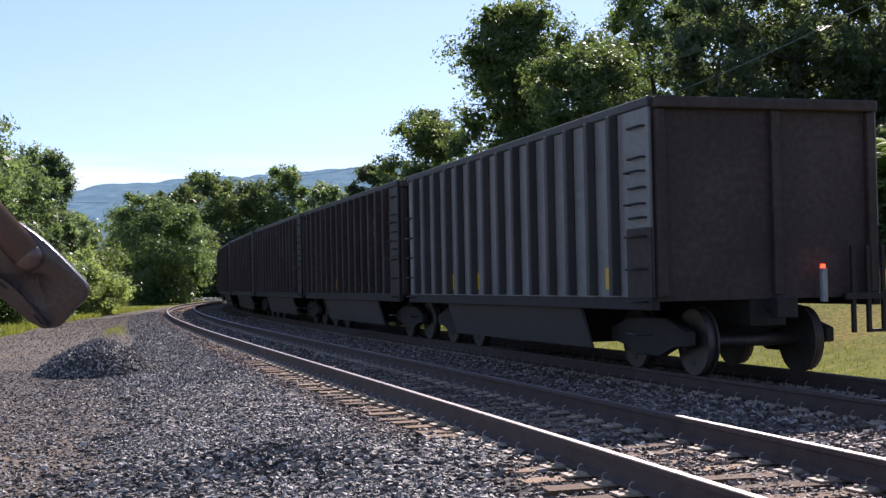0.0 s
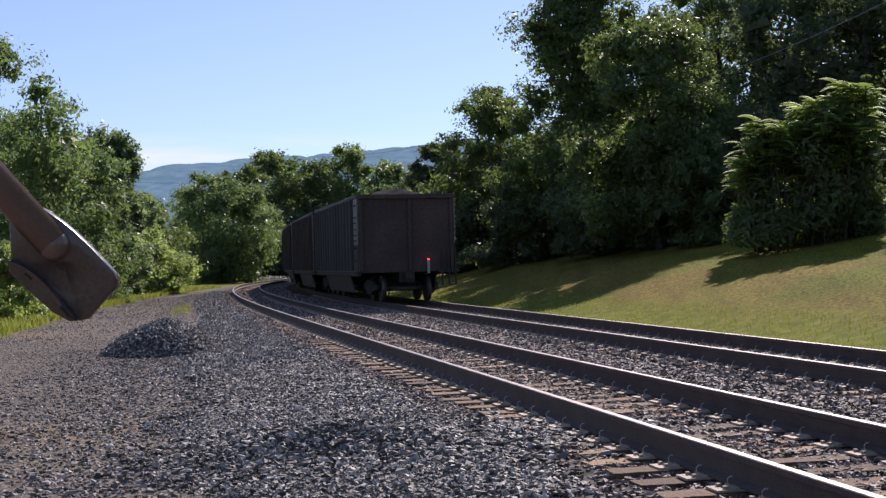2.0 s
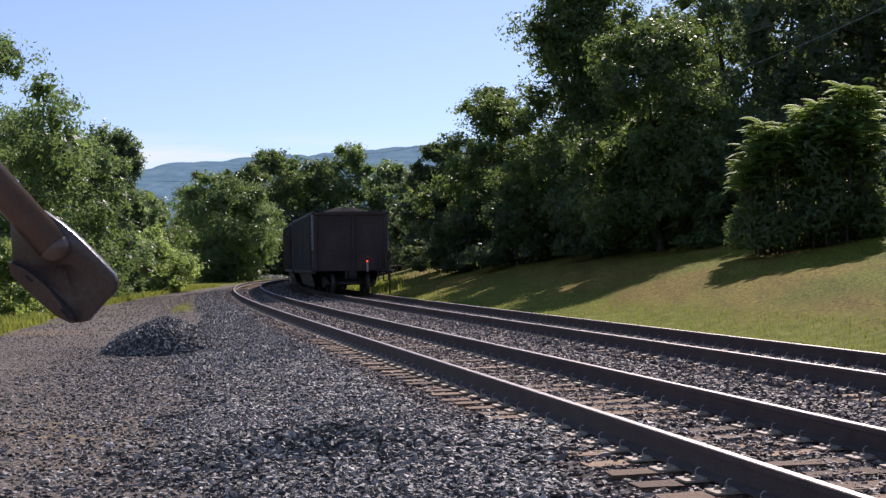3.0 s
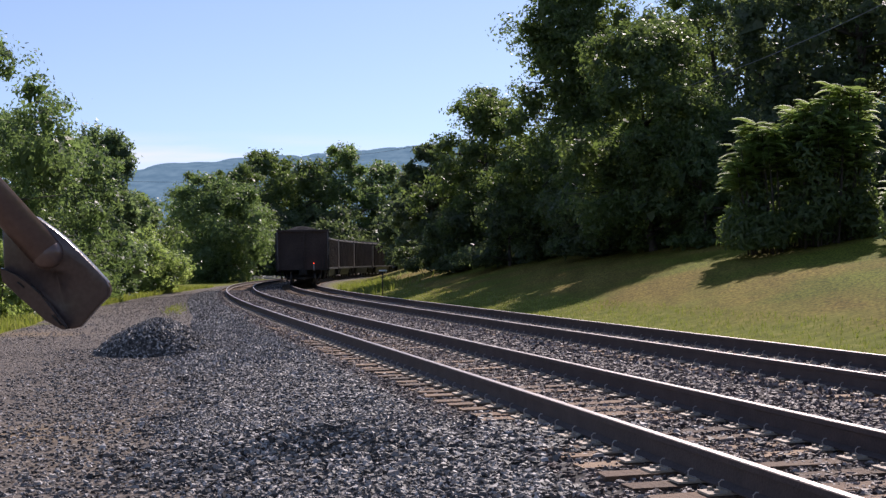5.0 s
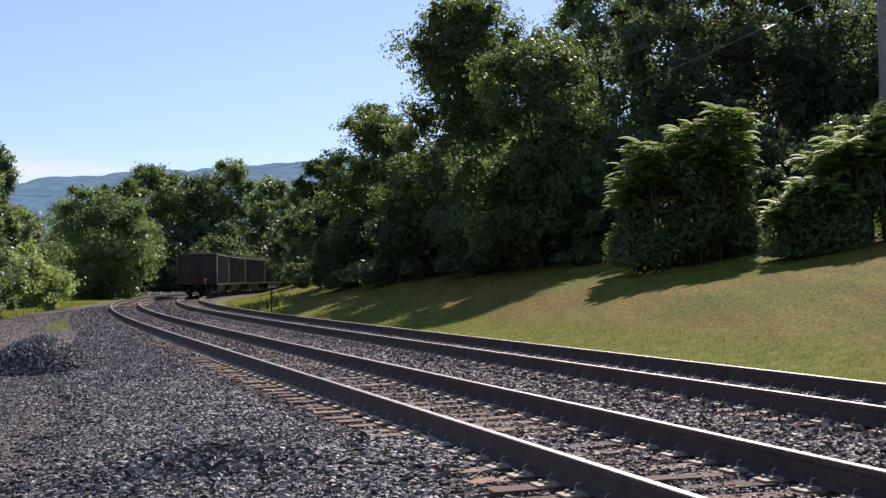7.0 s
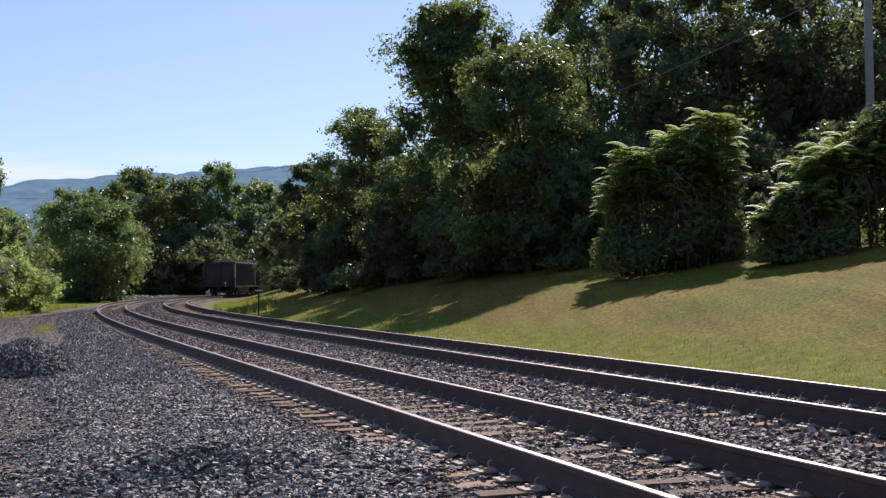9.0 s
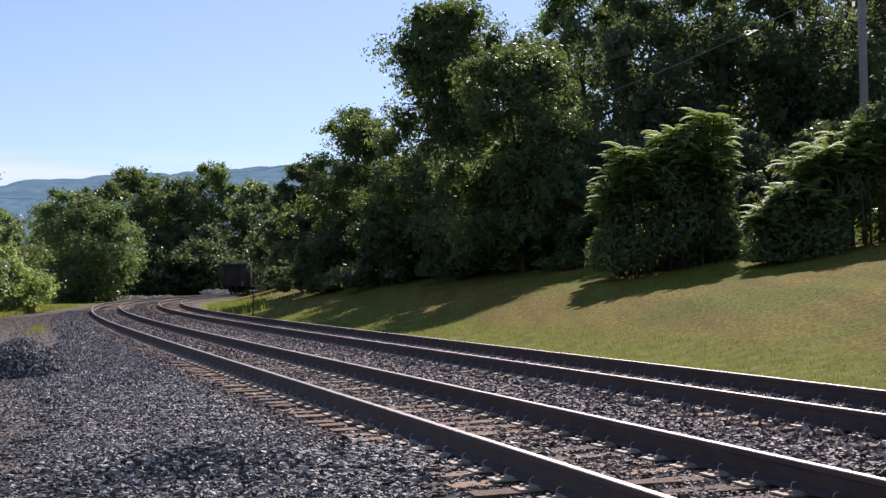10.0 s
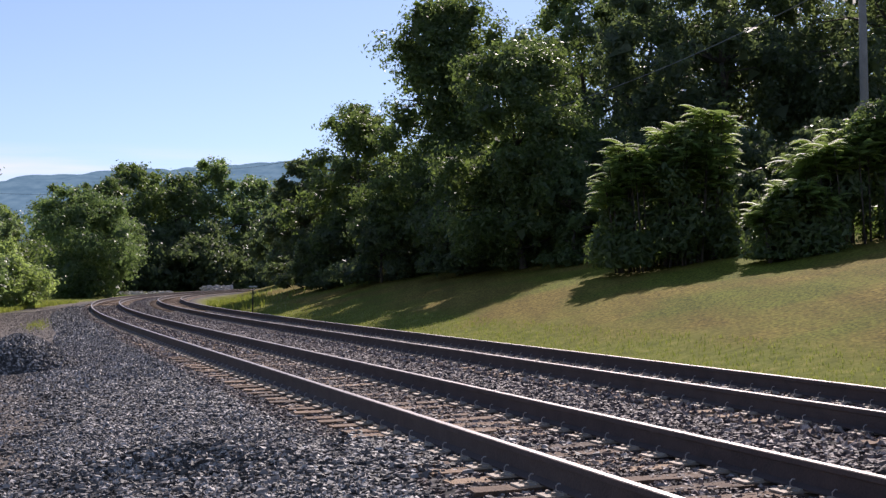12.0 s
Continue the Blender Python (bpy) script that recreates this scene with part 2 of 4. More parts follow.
def height(x, y, s, o):
    z = np.interp(o, [-3000, -60, -14, -9, -3.4, -2.2, -1.0, -0.6, RIGHT_EDGE - 0.2, RIGHT_EDGE + 0.5, RIGHT_EDGE + 1.5, 13, 20, 40, 70, 3000],
                  [-0.3, -0.1, -0.3, -0.48, -0.48, -0.41, -0.262, -0.24, -0.228, -0.38, -0.3, 0.92, 2.15, 5.6, 8.0, 8.0])
    z = z + (0.46 * np.exp(-(((x + 1.6) / 1.3) ** 2 + ((y - 10.85) / 0.42) ** 2)) + 0.12 * np.exp(-(((x + 2.6) / 1.2) ** 2 + ((y - 12.4) / 0.7) ** 2))) * np.clip((-0.9 - o) / 1.7, 0, 1)
    return z + 0.03 * np.sin(x * 0.9 + 1.3) * np.sin(y * 0.7) * np.clip((-3.0 - o) / 2, 0, 1)


def ground_at(x, y):
    s, o = off_line(np.array([float(x)]), np.array([float(y)]))
    return float(height(np.array([x]), np.array([y]), s, o)[0])


def steps(*spans):
    """Coordinates from (start, end, step) spans."""
    return np.unique(np.concatenate([np.arange(a, b + 1e-6, d) for a, b, d in spans]).round(4))


# ---- ground ----
gx = steps((-3000, -400, 400), (-400, -60, 20), (-60, -24, 2), (-24, 16, 0.4), (16, 60, 2), (60, 400, 20), (400, 3000, 400))
gy = steps((-3000, -200, 400), (-200, 0, 20), (0, 6, 2), (6, 9, 0.4), (9, 13, 0.2), (13, 60, 0.4), (60, 140, 1.0), (140, 320, 4), (320, 800, 40), (800, 3000, 400))
GX, GY = (a.ravel() for a in np.meshgrid(gx, gy))
GS, GO = off_line(GX, GY)
GZ = height(GX, GY, GS, GO)
idx = np.arange(len(GX)).reshape(len(gy), len(gx))
quads = np.stack([idx[:-1, :-1], idx[:-1, 1:], idx[1:, 1:], idx[1:, :-1]], -1).reshape(-1, 4)
wobble = np.array([noise.noise((float(a) * 0.5, float(b) * 0.5, 0.0)) for a, b in zip(GX, GY)])
near = np.hypot(GX, GY) < 400
stony = np.clip((GO - shoulder(GS) + 0.5 * wobble) / 0.5, 0, 1) * np.clip((RIGHT_EDGE - GO + 0.15 * wobble) / 0.3, 0, 1) * near
grassy = np.maximum(np.clip((verge(GS) - GO + 1.0 * wobble) / 0.8, 0, 1), np.clip((GO - RIGHT_EDGE + 0.15 * wobble) / 0.3, 0, 1))
mown = np.clip((GO - RIGHT_EDGE - 2.0 + 0.8 * wobble) / 1.6, 0, 1)


def ground_material():
    m = bpy.data.materials.new("ground")
    m.use_nodes = True
    n, l = m.node_tree.nodes, m.node_tree.links
    shader = n["Principled BSDF"]
    shader.inputs["Roughness"].default_value, shader.inputs["Specular IOR Level"].default_value = 0.9, 0.2
    coord = n.new("ShaderNodeTexCoord")

    def noisy(scale, detail=4.0, stretch=(1, 1, 1), turn=0.0):
        t, mp = n.new("ShaderNodeTexNoise"), n.new("ShaderNodeMapping")
        mp.inputs["Scale"].default_value, mp.inputs["Rotation"].default_value = stretch, (0, 0, radians(turn))
        t.inputs["Scale"].default_value, t.inputs["Detail"].default_value = scale, detail
        l.new(coord.outputs["Object"], mp.inputs[0]), l.new(mp.outputs[0], t.inputs["Vector"])
        return t.outputs["Fac"]

    def ramp(fac, *stops):
        r = n.new("ShaderNodeValToRGB")
        el = r.color_ramp.elements
        while len(el) < len(stops):
            el.new(0.5)
        for e, (at, c) in zip(el, stops):
            e.position, e.color = at, (*c, 1)
        l.new(fac, r.inputs[0])
        return r.outputs[0]

    def mix(fac, a, b):
        x = n.new("ShaderNodeMix")
        x.data_type = "RGBA"
        l.new(fac, x.inputs["Factor"]), l.new(a, x.inputs["A"]), l.new(b, x.inputs["B"])
        return x.outputs["Result"]

    def mask(name):
        a = n.new("ShaderNodeAttribute")
        a.attribute_name = name
        return a.outputs["Fac"]

    cells = n.new("ShaderNodeTexVoronoi")
    cells.inputs["Scale"].default_value = 17.0
    l.new(coord.outputs["Object"], cells.inputs["Vector"])
    grey = n.new("ShaderNodeRGBToBW")
    l.new(cells.outputs["Color"], grey.inputs[0])
    # bed colour darker than the loose stones: shade in their gaps is painted in
    stone = ramp(grey.outputs[0], (0.1, (0.022, 0.019, 0.018)), (0.5, (0.055, 0.049, 0.045)), (0.8, (0.11, 0.098, 0.09)), (0.95, (0.2, 0.18, 0.165)))
    dirt = mix(noisy(1.1), ramp(noisy(26), (0.35, (0.078, 0.06, 0.048)), (0.65, (0.203, 0.162, 0.13))), ramp(noisy(30), (0.35, (0.055, 0.046, 0.04)), (0.7, (0.17, 0.147, 0.128))))
    pebbles = n.new("ShaderNodeTexVoronoi")
    pebbles.inputs["Scale"].default_value = 34.0
    l.new(coord.outputs["Object"], pebbles.inputs["Vector"])
    shade = n.new("ShaderNodeRGBToBW")
    l.new(pebbles.outputs["Color"], shade.inputs[0])
    pebbly = ramp(shade.outputs[0], (0.15, (0.038, 0.031, 0.026)), (0.45, (0.118, 0.098, 0.081)), (0.7, (0.22, 0.185, 0.155)), (0.95, (0.44, 0.385, 0.335)))
    dirt = mix(ramp(noisy(0.8, 5), (0.3, (0.35, 0.35, 0.35)), (0.65, (0.85, 0.85, 0.85))), dirt, pebbly)
    warm = ramp(noisy(12), (0.3, (0.17, 0.113, 0.06)), (0.7, (0.28, 0.2, 0.11)))
    gate = n.new("ShaderNodeMath")
    gate.operation = "MULTIPLY"
    gate.inputs[1].default_value = 0.7
    l.new(mask("rusty"), gate.inputs[0])
    dirt = mix(gate.outputs[0], dirt, warm)
    rough_grass = ramp(noisy(3), (0.3, (0.1, 0.115, 0.015)), (0.55, (0.165, 0.175, 0.027)), (0.75, (0.26, 0.23, 0.06)))
    lawn = mix(ramp(noisy(0.22, 6), (0.38, (0.1, 0.1, 0.1)), (0.56, (0.95, 0.95, 0.95))), ramp(noisy(15, 9, (1, 0.6, 1)), (0.38, (0.05, 0.066, 0.006)), (0.62, (0.2, 0.22, 0.03))),
               ramp(noisy(13, 9, (1, 0.6, 1)), (0.38, (0.098, 0.074, 0.016)), (0.62, (0.29, 0.215, 0.048))))
    mower = ramp(noisy(1.0, 5, (1.3, 0.12, 1), -17), (0.36, (0.74, 0.72, 0.7)), (0.62, (1.06, 1.06, 1.06)))
    swath = n.new("ShaderNodeMix")
    swath.data_type, swath.blend_type = "RGBA", "MULTIPLY"
    swath.inputs["Factor"].default_value = 0.8
    l.new(lawn, swath.inputs["A"]), l.new(mower, swath.inputs["B"])
    lawn = swath.outputs["Result"]
    colour = mix(mask("stony"), dirt, stone)
    colour = mix(mask("grassy"), colour, mix(mask("mown"), rough_grass, lawn))
    l.new(colour, shader.inputs["Base Color"])
    sheen = n.new("ShaderNodeMapRange")  # grass is matt, stone a little glossy
    sheen.inputs["To Min"].default_value, sheen.inputs["To Max"].default_value = 0.12, 0.05
    l.new(mask("grassy"), sheen.inputs["Value"]), l.new(sheen.outputs[0], shader.inputs["Specular IOR Level"])
    relief = n.new("ShaderNodeBump")
    relief.inputs["Strength"].default_value, relief.inputs["Distance"].default_value = 0.4, 0.03
    l.new(cells.outputs["Distance"], relief.inputs["Height"]), l.new(relief.outputs[0], shader.inputs["Normal"])
    return m


me = mesh("ground", np.stack([GX, GY, GZ], 1), quads, [ground_material()], smooth=True)
patch = sum(np.exp(-(((GX - a) / r) ** 2 + ((GY - b) / q) ** 2)) for a, b, r, q in ((-5.7, 13.0, 0.8, 1.0), (-4.6, 11.2, 0.4, 0.5), (-15.2, 33.5, 1.6, 1.2)))
tan = 0.3 * np.exp(-(((GX + 4.7) / 1.3) ** 2 + ((GY - 14.0) / 2.6) ** 2))
rusty = np.clip((patch + tan) * (0.9 + 0.8 * wobble), 0, 1)
for name, values in (("stony", stony), ("grassy", grassy), ("mown", mown), ("rusty", rusty)):
    me.attributes.new(name, "FLOAT", "POINT").data.foreach_set("value", values.astype(np.float32))
tagged(new("ground", me), "gravel access road, grey ballast bed and mown grass bank", "ground", kind="structure")

# ---- the two tracks ----
PROFILE = [(-0.07, -0.195), (0.07, -0.195), (0.07, -0.183), (0.012, -0.16), (0.012, -0.052), (0.036, -0.042), (0.036, -0.006), (0.028, 0.0), (-0.028, 0.0), (-0.036, -0.006), (-0.036, -0.042), (-0.012, -0.052), (-0.012, -0.16), (-0.07, -0.183)]


def rail_mesh(o):
    s = steps((-20, 100, 0.5), (100, 380, 2.0))
    x, y, h = on_line(s, o)
    p = np.array(PROFILE)
    v = np.stack([x[:, None] + np.cos(h)[:, None] * p[:, 0], y[:, None] - np.sin(h)[:, None] * p[:, 0], np.broadcast_to(p[:, 1], (len(s), len(p)))], -1).reshape(-1, 3)
    k, n = len(p), len(s)
    a = (np.arange(n - 1)[:, None] * k + np.arange(k)).ravel()
    b = (np.arange(n - 1)[:, None] * k + (np.arange(k) + 1) % k).ravel()
    slots = np.tile(np.arange(k) == 7, n - 1).astype(int)
    return mesh("rail", v, np.stack([a, b, b + k, a + k], 1), [rail_side, rail_top], slots)


def tie_mesh(seed):
    rng = random.Random(seed)
    bm = bmesh.new()
    box(bm, -1.3, -0.11, -0.18, 1.3, 0.11, 0.0)
    bmesh.ops.subdivide_edges(bm, edges=[e for e in bm.edges if abs(e.verts[0].co.x - e.verts[1].co.x) > 1], cuts=5)
    for v in bm.verts:
        v.co += Vector((rng.uniform(-0.02, 0.02) if abs(v.co.x) > 1.2 else 0, rng.uniform(-0.008, 0.008), rng.uniform(-0.008, 0.002) if v.co.z > -0.1 else 0))
    return finish(bm, "tie", tie_wood)


def plate_mesh():
    bm = bmesh.new()
    box(bm, -0.23, -0.09, 0.0, 0.23, 0.09, 0.014)
    for sx in (-1, 1):
        box(bm, sx * 0.09 - 0.012, -0.085, 0.0145, sx * 0.09 + 0.012, 0.085, 0.026)
        for sy in (-0.05, 0.05):
            box(bm, sx * 0.16 - 0.014, sy - 0.014, 0.0145, sx * 0.16 + 0.014, sy + 0.014, 0.034)
    return finish(bm, "tie_plate", plate_steel)


def clip_mesh():
    """A spring clip bent from one round bar."""
    pts = [Vector(q) for q in ((0.066, 0.0, 0.01), (0.1, 0.0, 0.014), (0.122, 0.0, 0.03), (0.124, 0.004, 0.055), (0.11, 0.01, 0.072), (0.092, 0.014, 0.07))]
    bm, rings = bmesh.new(), []
    for i, q in enumerate(pts):
        along = (pts[min(i + 1, 5)] - pts[max(i - 1, 0)]).normalized()
        a = along.orthogonal().normalized()
        b = along.cross(a)
        rings.append([bm.verts.new(q + (a * math.cos(k * math.tau / 5) + b * math.sin(k * math.tau / 5)) * 0.005) for k in range(5)])
    for r, q in zip(rings, rings[1:]):
        turn = min(range(5), key=lambda k: (q[k].co - r[0].co).length)
        for k in range(5):
            bm.faces.new((r[k], r[(k + 1) % 5], q[(k + 1 + turn) % 5], q[(k + turn) % 5]))
    bm.faces.new(rings[0][::-1]), bm.faces.new(rings[-1])
    return finish(bm, "rail_clip", clip_steel)


TIES = [tie_mesh(i) for i in range(5)]
PLATE, CLIP = plate_mesh(), clip_mesh()


def track(o, label, seed):
    rng = random.Random(seed)
    thing = tagged(new("railway_track"), label, "railway track", "parallel railway tracks")
    for side in (0, GAUGE):
        part("rail", rail_mesh(o + side), parent=thing, label="rusty steel rail with a polished top")
    count, s = 0, -8.0
    while s < 120:
        x, y, h = on_line(s + rng.uniform(-0.02, 0.02), o + GAUGE / 2 + rng.uniform(-0.04, 0.04))
        turn = -math.degrees(h)
        part("tie", TIES[count % 5], parent=thing, at=pose(x, y, -0.212 + rng.uniform(-0.012, 0.004), 0, 0, turn + rng.uniform(-1, 1)))
        if s < 62:
            for side in (0, GAUGE):
                a, b, h = on_line(s, o + side)
                part("tie_plate", PLATE, parent=thing, at=pose(a, b, -0.209, 0, 0, turn))
                if s < 46:
                    for flip in (0, 180):
                        part("rail_clip", CLIP, parent=thing, at=pose(a, b, -0.197, 0, 0, turn + flip))
        count += 1
        s += 0.46
    return thing


track(0.0, "near curved railway track with rusty rails on weathered wooden ties", 3)
track(SECOND, "second curved railway track with rusty rails beside the grass bank", 4)


# ---- loose stone ----
def stones(name, s_span, o_span, count, size, mat, label, seed, place=None, sink=0.3, simple=True, flat=0.78):
    rng = np.random.default_rng(seed)
    if place is None:
        s, o = rng.uniform(*s_span, count), rng.uniform(0, 1, count)
        lo, hi = (f(s) if callable(f) else f for f in o_span)
        o = lo + (hi - lo) * o
        x, y, _ = on_line(s, o)
        s2, o2 = off_line(x, y)
        z = height(x, y, s2, o2)
    else:
        x, y, z = place(rng, count)
    # a broken shard with a tilted top face, or for small and far stones a plain peak
    base = np.array([(1, 0, -0.5), (-0.5, 0.87, -0.5), (-0.5, -0.87, -0.5), (0.8, 0.1, 0.5), (-0.45, 0.72, 0.5), (-0.35, -0.75, 0.5)])
    tri = np.array([(3, 4, 5), (0, 1, 4), (0, 4, 3), (1, 2, 5), (1, 5, 4), (2, 0, 3), (2, 3, 5)])
    if simple:
        base, tri = np.array([(1, 0, -0.4), (0, 1, -0.4), (-1, 0, -0.4), (0, -1, -0.4), (0.1, 0, 0.9)]), np.array([(0, 1, 4), (1, 2, 4), (2, 3, 4), (3, 0, 4)])
    count, corners = len(x), len(base)
    v = base[None] * rng.uniform(0.7, 1.25, (count, corners, 1)) + rng.uniform(-0.3, 0.3, (count, corners, 3))
    v *= (rng.uniform(size[0], size[1], (count, 1, 1)) * 0.5) * rng.uniform(0.7, 1.3, (count, 1, 3)) * np.array([1.0, 1.0, flat])
    a, b = rng.uniform(0, 2 * np.pi, count), rng.uniform(-0.45, 0.45, count)
    ca, sa, cb, sb = np.cos(a)[:, None], np.sin(a)[:, None], np.cos(b)[:, None], np.sin(b)[:, None]
    X, Y, Z = v[..., 0], v[..., 1], v[..., 2]
    Y, Z = Y * cb - Z * sb, Y * sb + Z * cb
    X, Y = X * ca - Y * sa, X * sa + Y * ca
    half = np.mean(size) * 0.5
    v = np.stack([X + x[:, None], Y + y[:, None], Z + (z + half * (0.5 - sink))[:, None]], -1).reshape(-1, 3)
    f = (np.arange(count)[:, None, None] * corners + tri[None]).reshape(-1, 3)
    return tagged(new(name, mesh(name, v, f, [mat])), label, "gravel", kind="stuff")


def ragged(s):
    return shoulder(s) - 0.25 + 0.22 * np.sin(1.9 * s) + 0.2 * np.sin(0.7 * s + 1) + 0.25 * np.sin(17.3 * s)


stones("ballast", (9, 22), (ragged, -0.82), 29000, (0.035, 0.075), ballast_stone, "crushed grey ballast stones on the track shoulder", 11, simple=False, sink=0.0)
stones("ballast", (-6, 9), (ragged, -0.82), 7000, (0.045, 0.085), ballast_stone, "crushed grey ballast stones beside the start of the track", 26, sink=0.0)
stones("ballast", (22, 36), (ragged, -0.75), 15000, (0.045, 0.09), ballast_stone, "crushed grey ballast stones farther along the shoulder", 23, sink=0.0)
stones("ballast", (9, 16), (ragged, -0.95), 5000, (0.03, 0.06), ballast_stone, "small crushed ballast stones on the near shoulder", 20, sink=-0.5)
stones("ballast", None, None, 7500, (0.038, 0.085), ballast_stone, "crushed ballast stones heaped on the shoulder", 21, simple=False, sink=-0.3,
       place=lambda rng, n: (lambda x, y: (x, y, height(x, y, *off_line(x, y))))(rng.normal(-1.6, 0.95, n), rng.normal(10.75, 0.55, n)))
stones("ballast", (36, 80), (lambda s: shoulder(s) - 0.2, -0.4), 13000, (0.06, 0.12), ballast_stone, "crushed grey ballast stones on the far track shoulder", 12)
stones("ballast", (8, 40), (-0.95, -0.05), 8500, (0.03, 0.065), track_stone, "brown-grey stones between the tie ends", 22, simple=False, sink=0.25)
stones("ballast", (7, 26), (-0.1, 2.3), 18000, (0.03, 0.065), track_stone, "brown-grey ballast stones between wooden ties", 13, simple=False, sink=-0.1)
stones("ballast", (26, 80), (-0.5, 2.3), 12000, (0.05, 0.1), track_stone, "brown-grey ballast stones along the near track", 18, sink=-0.2)
stones("ballast", (9, 50), (2.2, SECOND - 0.75), 17000, (0.04, 0.085), track_stone, "brown-grey ballast stones between the two tracks", 14, simple=False, sink=-0.1)
stones("ballast", (10, 60), (SECOND - 0.75, RIGHT_EDGE), 20000, (0.045, 0.09), track_stone, "brown-grey ballast stones under the second track", 15, sink=-0.3)
stones("ballast", (50, 120), (2.2, SECOND - 0.75), 5000, (0.08, 0.16), track_stone, "brown-grey ballast stones far along between the tracks", 25, sink=0.0)
stones("gravel", (8, 34), (-9.5, lambda s: shoulder(s) + 0.3), 32000, (0.022, 0.055), road_stone, "fine tan gravel strewn over the access road", 16, sink=0.1, flat=0.4)
stones("gravel", (8, 30), (lambda s: shoulder(s) - 1.6 - 1.5 * np.sin(23.7 * s) ** 2, lambda s: shoulder(s) + 0.4), 11000, (0.03, 0.062), ballast_stone, "loose grey ballast stones spilled onto the road edge", 24, simple=False, sink=0.2)
stones("gravel", (34, 90), (verge, lambda s: shoulder(s) + 0.2), 10000, (0.03, 0.07), road_stone, "tan gravel on the far access road", 19, sink=0.2)


def heap(rng, count):
    r, a = np.sqrt(rng.uniform(0, 1, count)), rng.uniform(0, 2 * np.pi, count)
    x, y = r * np.cos(a), r * np.sin(a)
    up = 0.66 * np.clip(1 - r ** 2.0, 0, 1) + 0.06 * np.sin(5 * x + 1) * (1 - r)
    return PILE_X + 1.3 * x, PILE_Y + 1.1 * y, -0.47 + up


PILE_X, PILE_Y = -8.45, 25.0


def pile():
    rings, around = 14, 36
    v, f = [(PILE_X, PILE_Y, 0.16)], []
    for i in range(1, rings + 1):
        r = i / rings
        for k in range(around):
            a = 2 * math.pi * k / around
            x, y = r * math.cos(a), r * math.sin(a)
            v.append((PILE_X + 1.32 * x, PILE_Y + 1.12 * y, -0.5 + 0.66 * max(0.0, 1 - r ** 2.0) + 0.06 * math.sin(5 * x + 1) * (1 - r)))
    for i in range(rings - 1):
        for k in range(around):
            a, b = 1 + i * around + k, 1 + i * around + (k + 1) % around
            f.append((a, a + around, b + around, b))
    thing = tagged(new("stone_pile"), "low dumped pile of dark crushed stone beside the track", "stone pile")
    part("core", mesh("core", v, f, [ballast_stone], smooth=True), parent=thing)
    shell = stones("loose_stone", None, None, 8000, (0.03, 0.075), ballast_stone, "dark crushed stones", 17, place=heap)
    shell.parent = thing
    del shell["category"]


pile()


# ---- train ----
PITCH, BODY, HALF, FLOOR, TOP = 12.3, 11.5, 1.55, 1.0, 3.45      # car to car, body length, half width, body's bottom and top
SPEED, START, CARS = 13.22, 14.8, 12
TRACK_2 = SECOND + GAUGE / 2


def wheelset_mesh():
    bm = bmesh.new()
    for x in (-GAUGE / 2, GAUGE / 2):
        rod(bm, (x - 0.06, 0, 0), (x + 0.06, 0, 0), 0.42, sides=24)
        rod(bm, (x - math.copysign(0.06, x), 0, 0), (x - math.copysign(0.085, x), 0, 0), 0.445, sides=24)
        rod(bm, (x + math.copysign(0.06, x), 0, 0), (x + math.copysign(0.2, x), 0, 0), 0.09, sides=12)
        for k in range(4):
            a = k * math.pi / 2
            rod(bm, (x + math.copysign(0.062, x), 0.25 * math.cos(a), 0.25 * math.sin(a)), (x + math.copysign(0.068, x), 0.25 * math.cos(a), 0.25 * math.sin(a)), 0.05, sides=8)
    rod(bm, (-0.7, 0, 0), (0.7, 0, 0), 0.08, sides=12)
    return finish(bm, "wheelset", wheel_steel)


def side_frame_mesh():
    bm = bmesh.new()
    outline = [(-1.15, 0.38), (-1.15, 0.56), (-0.55, 0.72), (0.55, 0.72), (1.15, 0.56), (1.15, 0.38), (0.7, 0.36), (0.35, 0.22), (-0.35, 0.22), (-0.7, 0.36)]
    a = [bm.verts.new((-0.06, y, z)) for y, z in outline]
    b = [bm.verts.new((0.06, y, z)) for y, z in outline]
    bm.faces.new(a), bm.faces.new(b[::-1])
    for i in range(len(outline)):
        j = (i + 1) % len(outline)
        bm.faces.new((a[j], a[i], b[i], b[j]))
    return bevelled(bm, 0.015, 1)


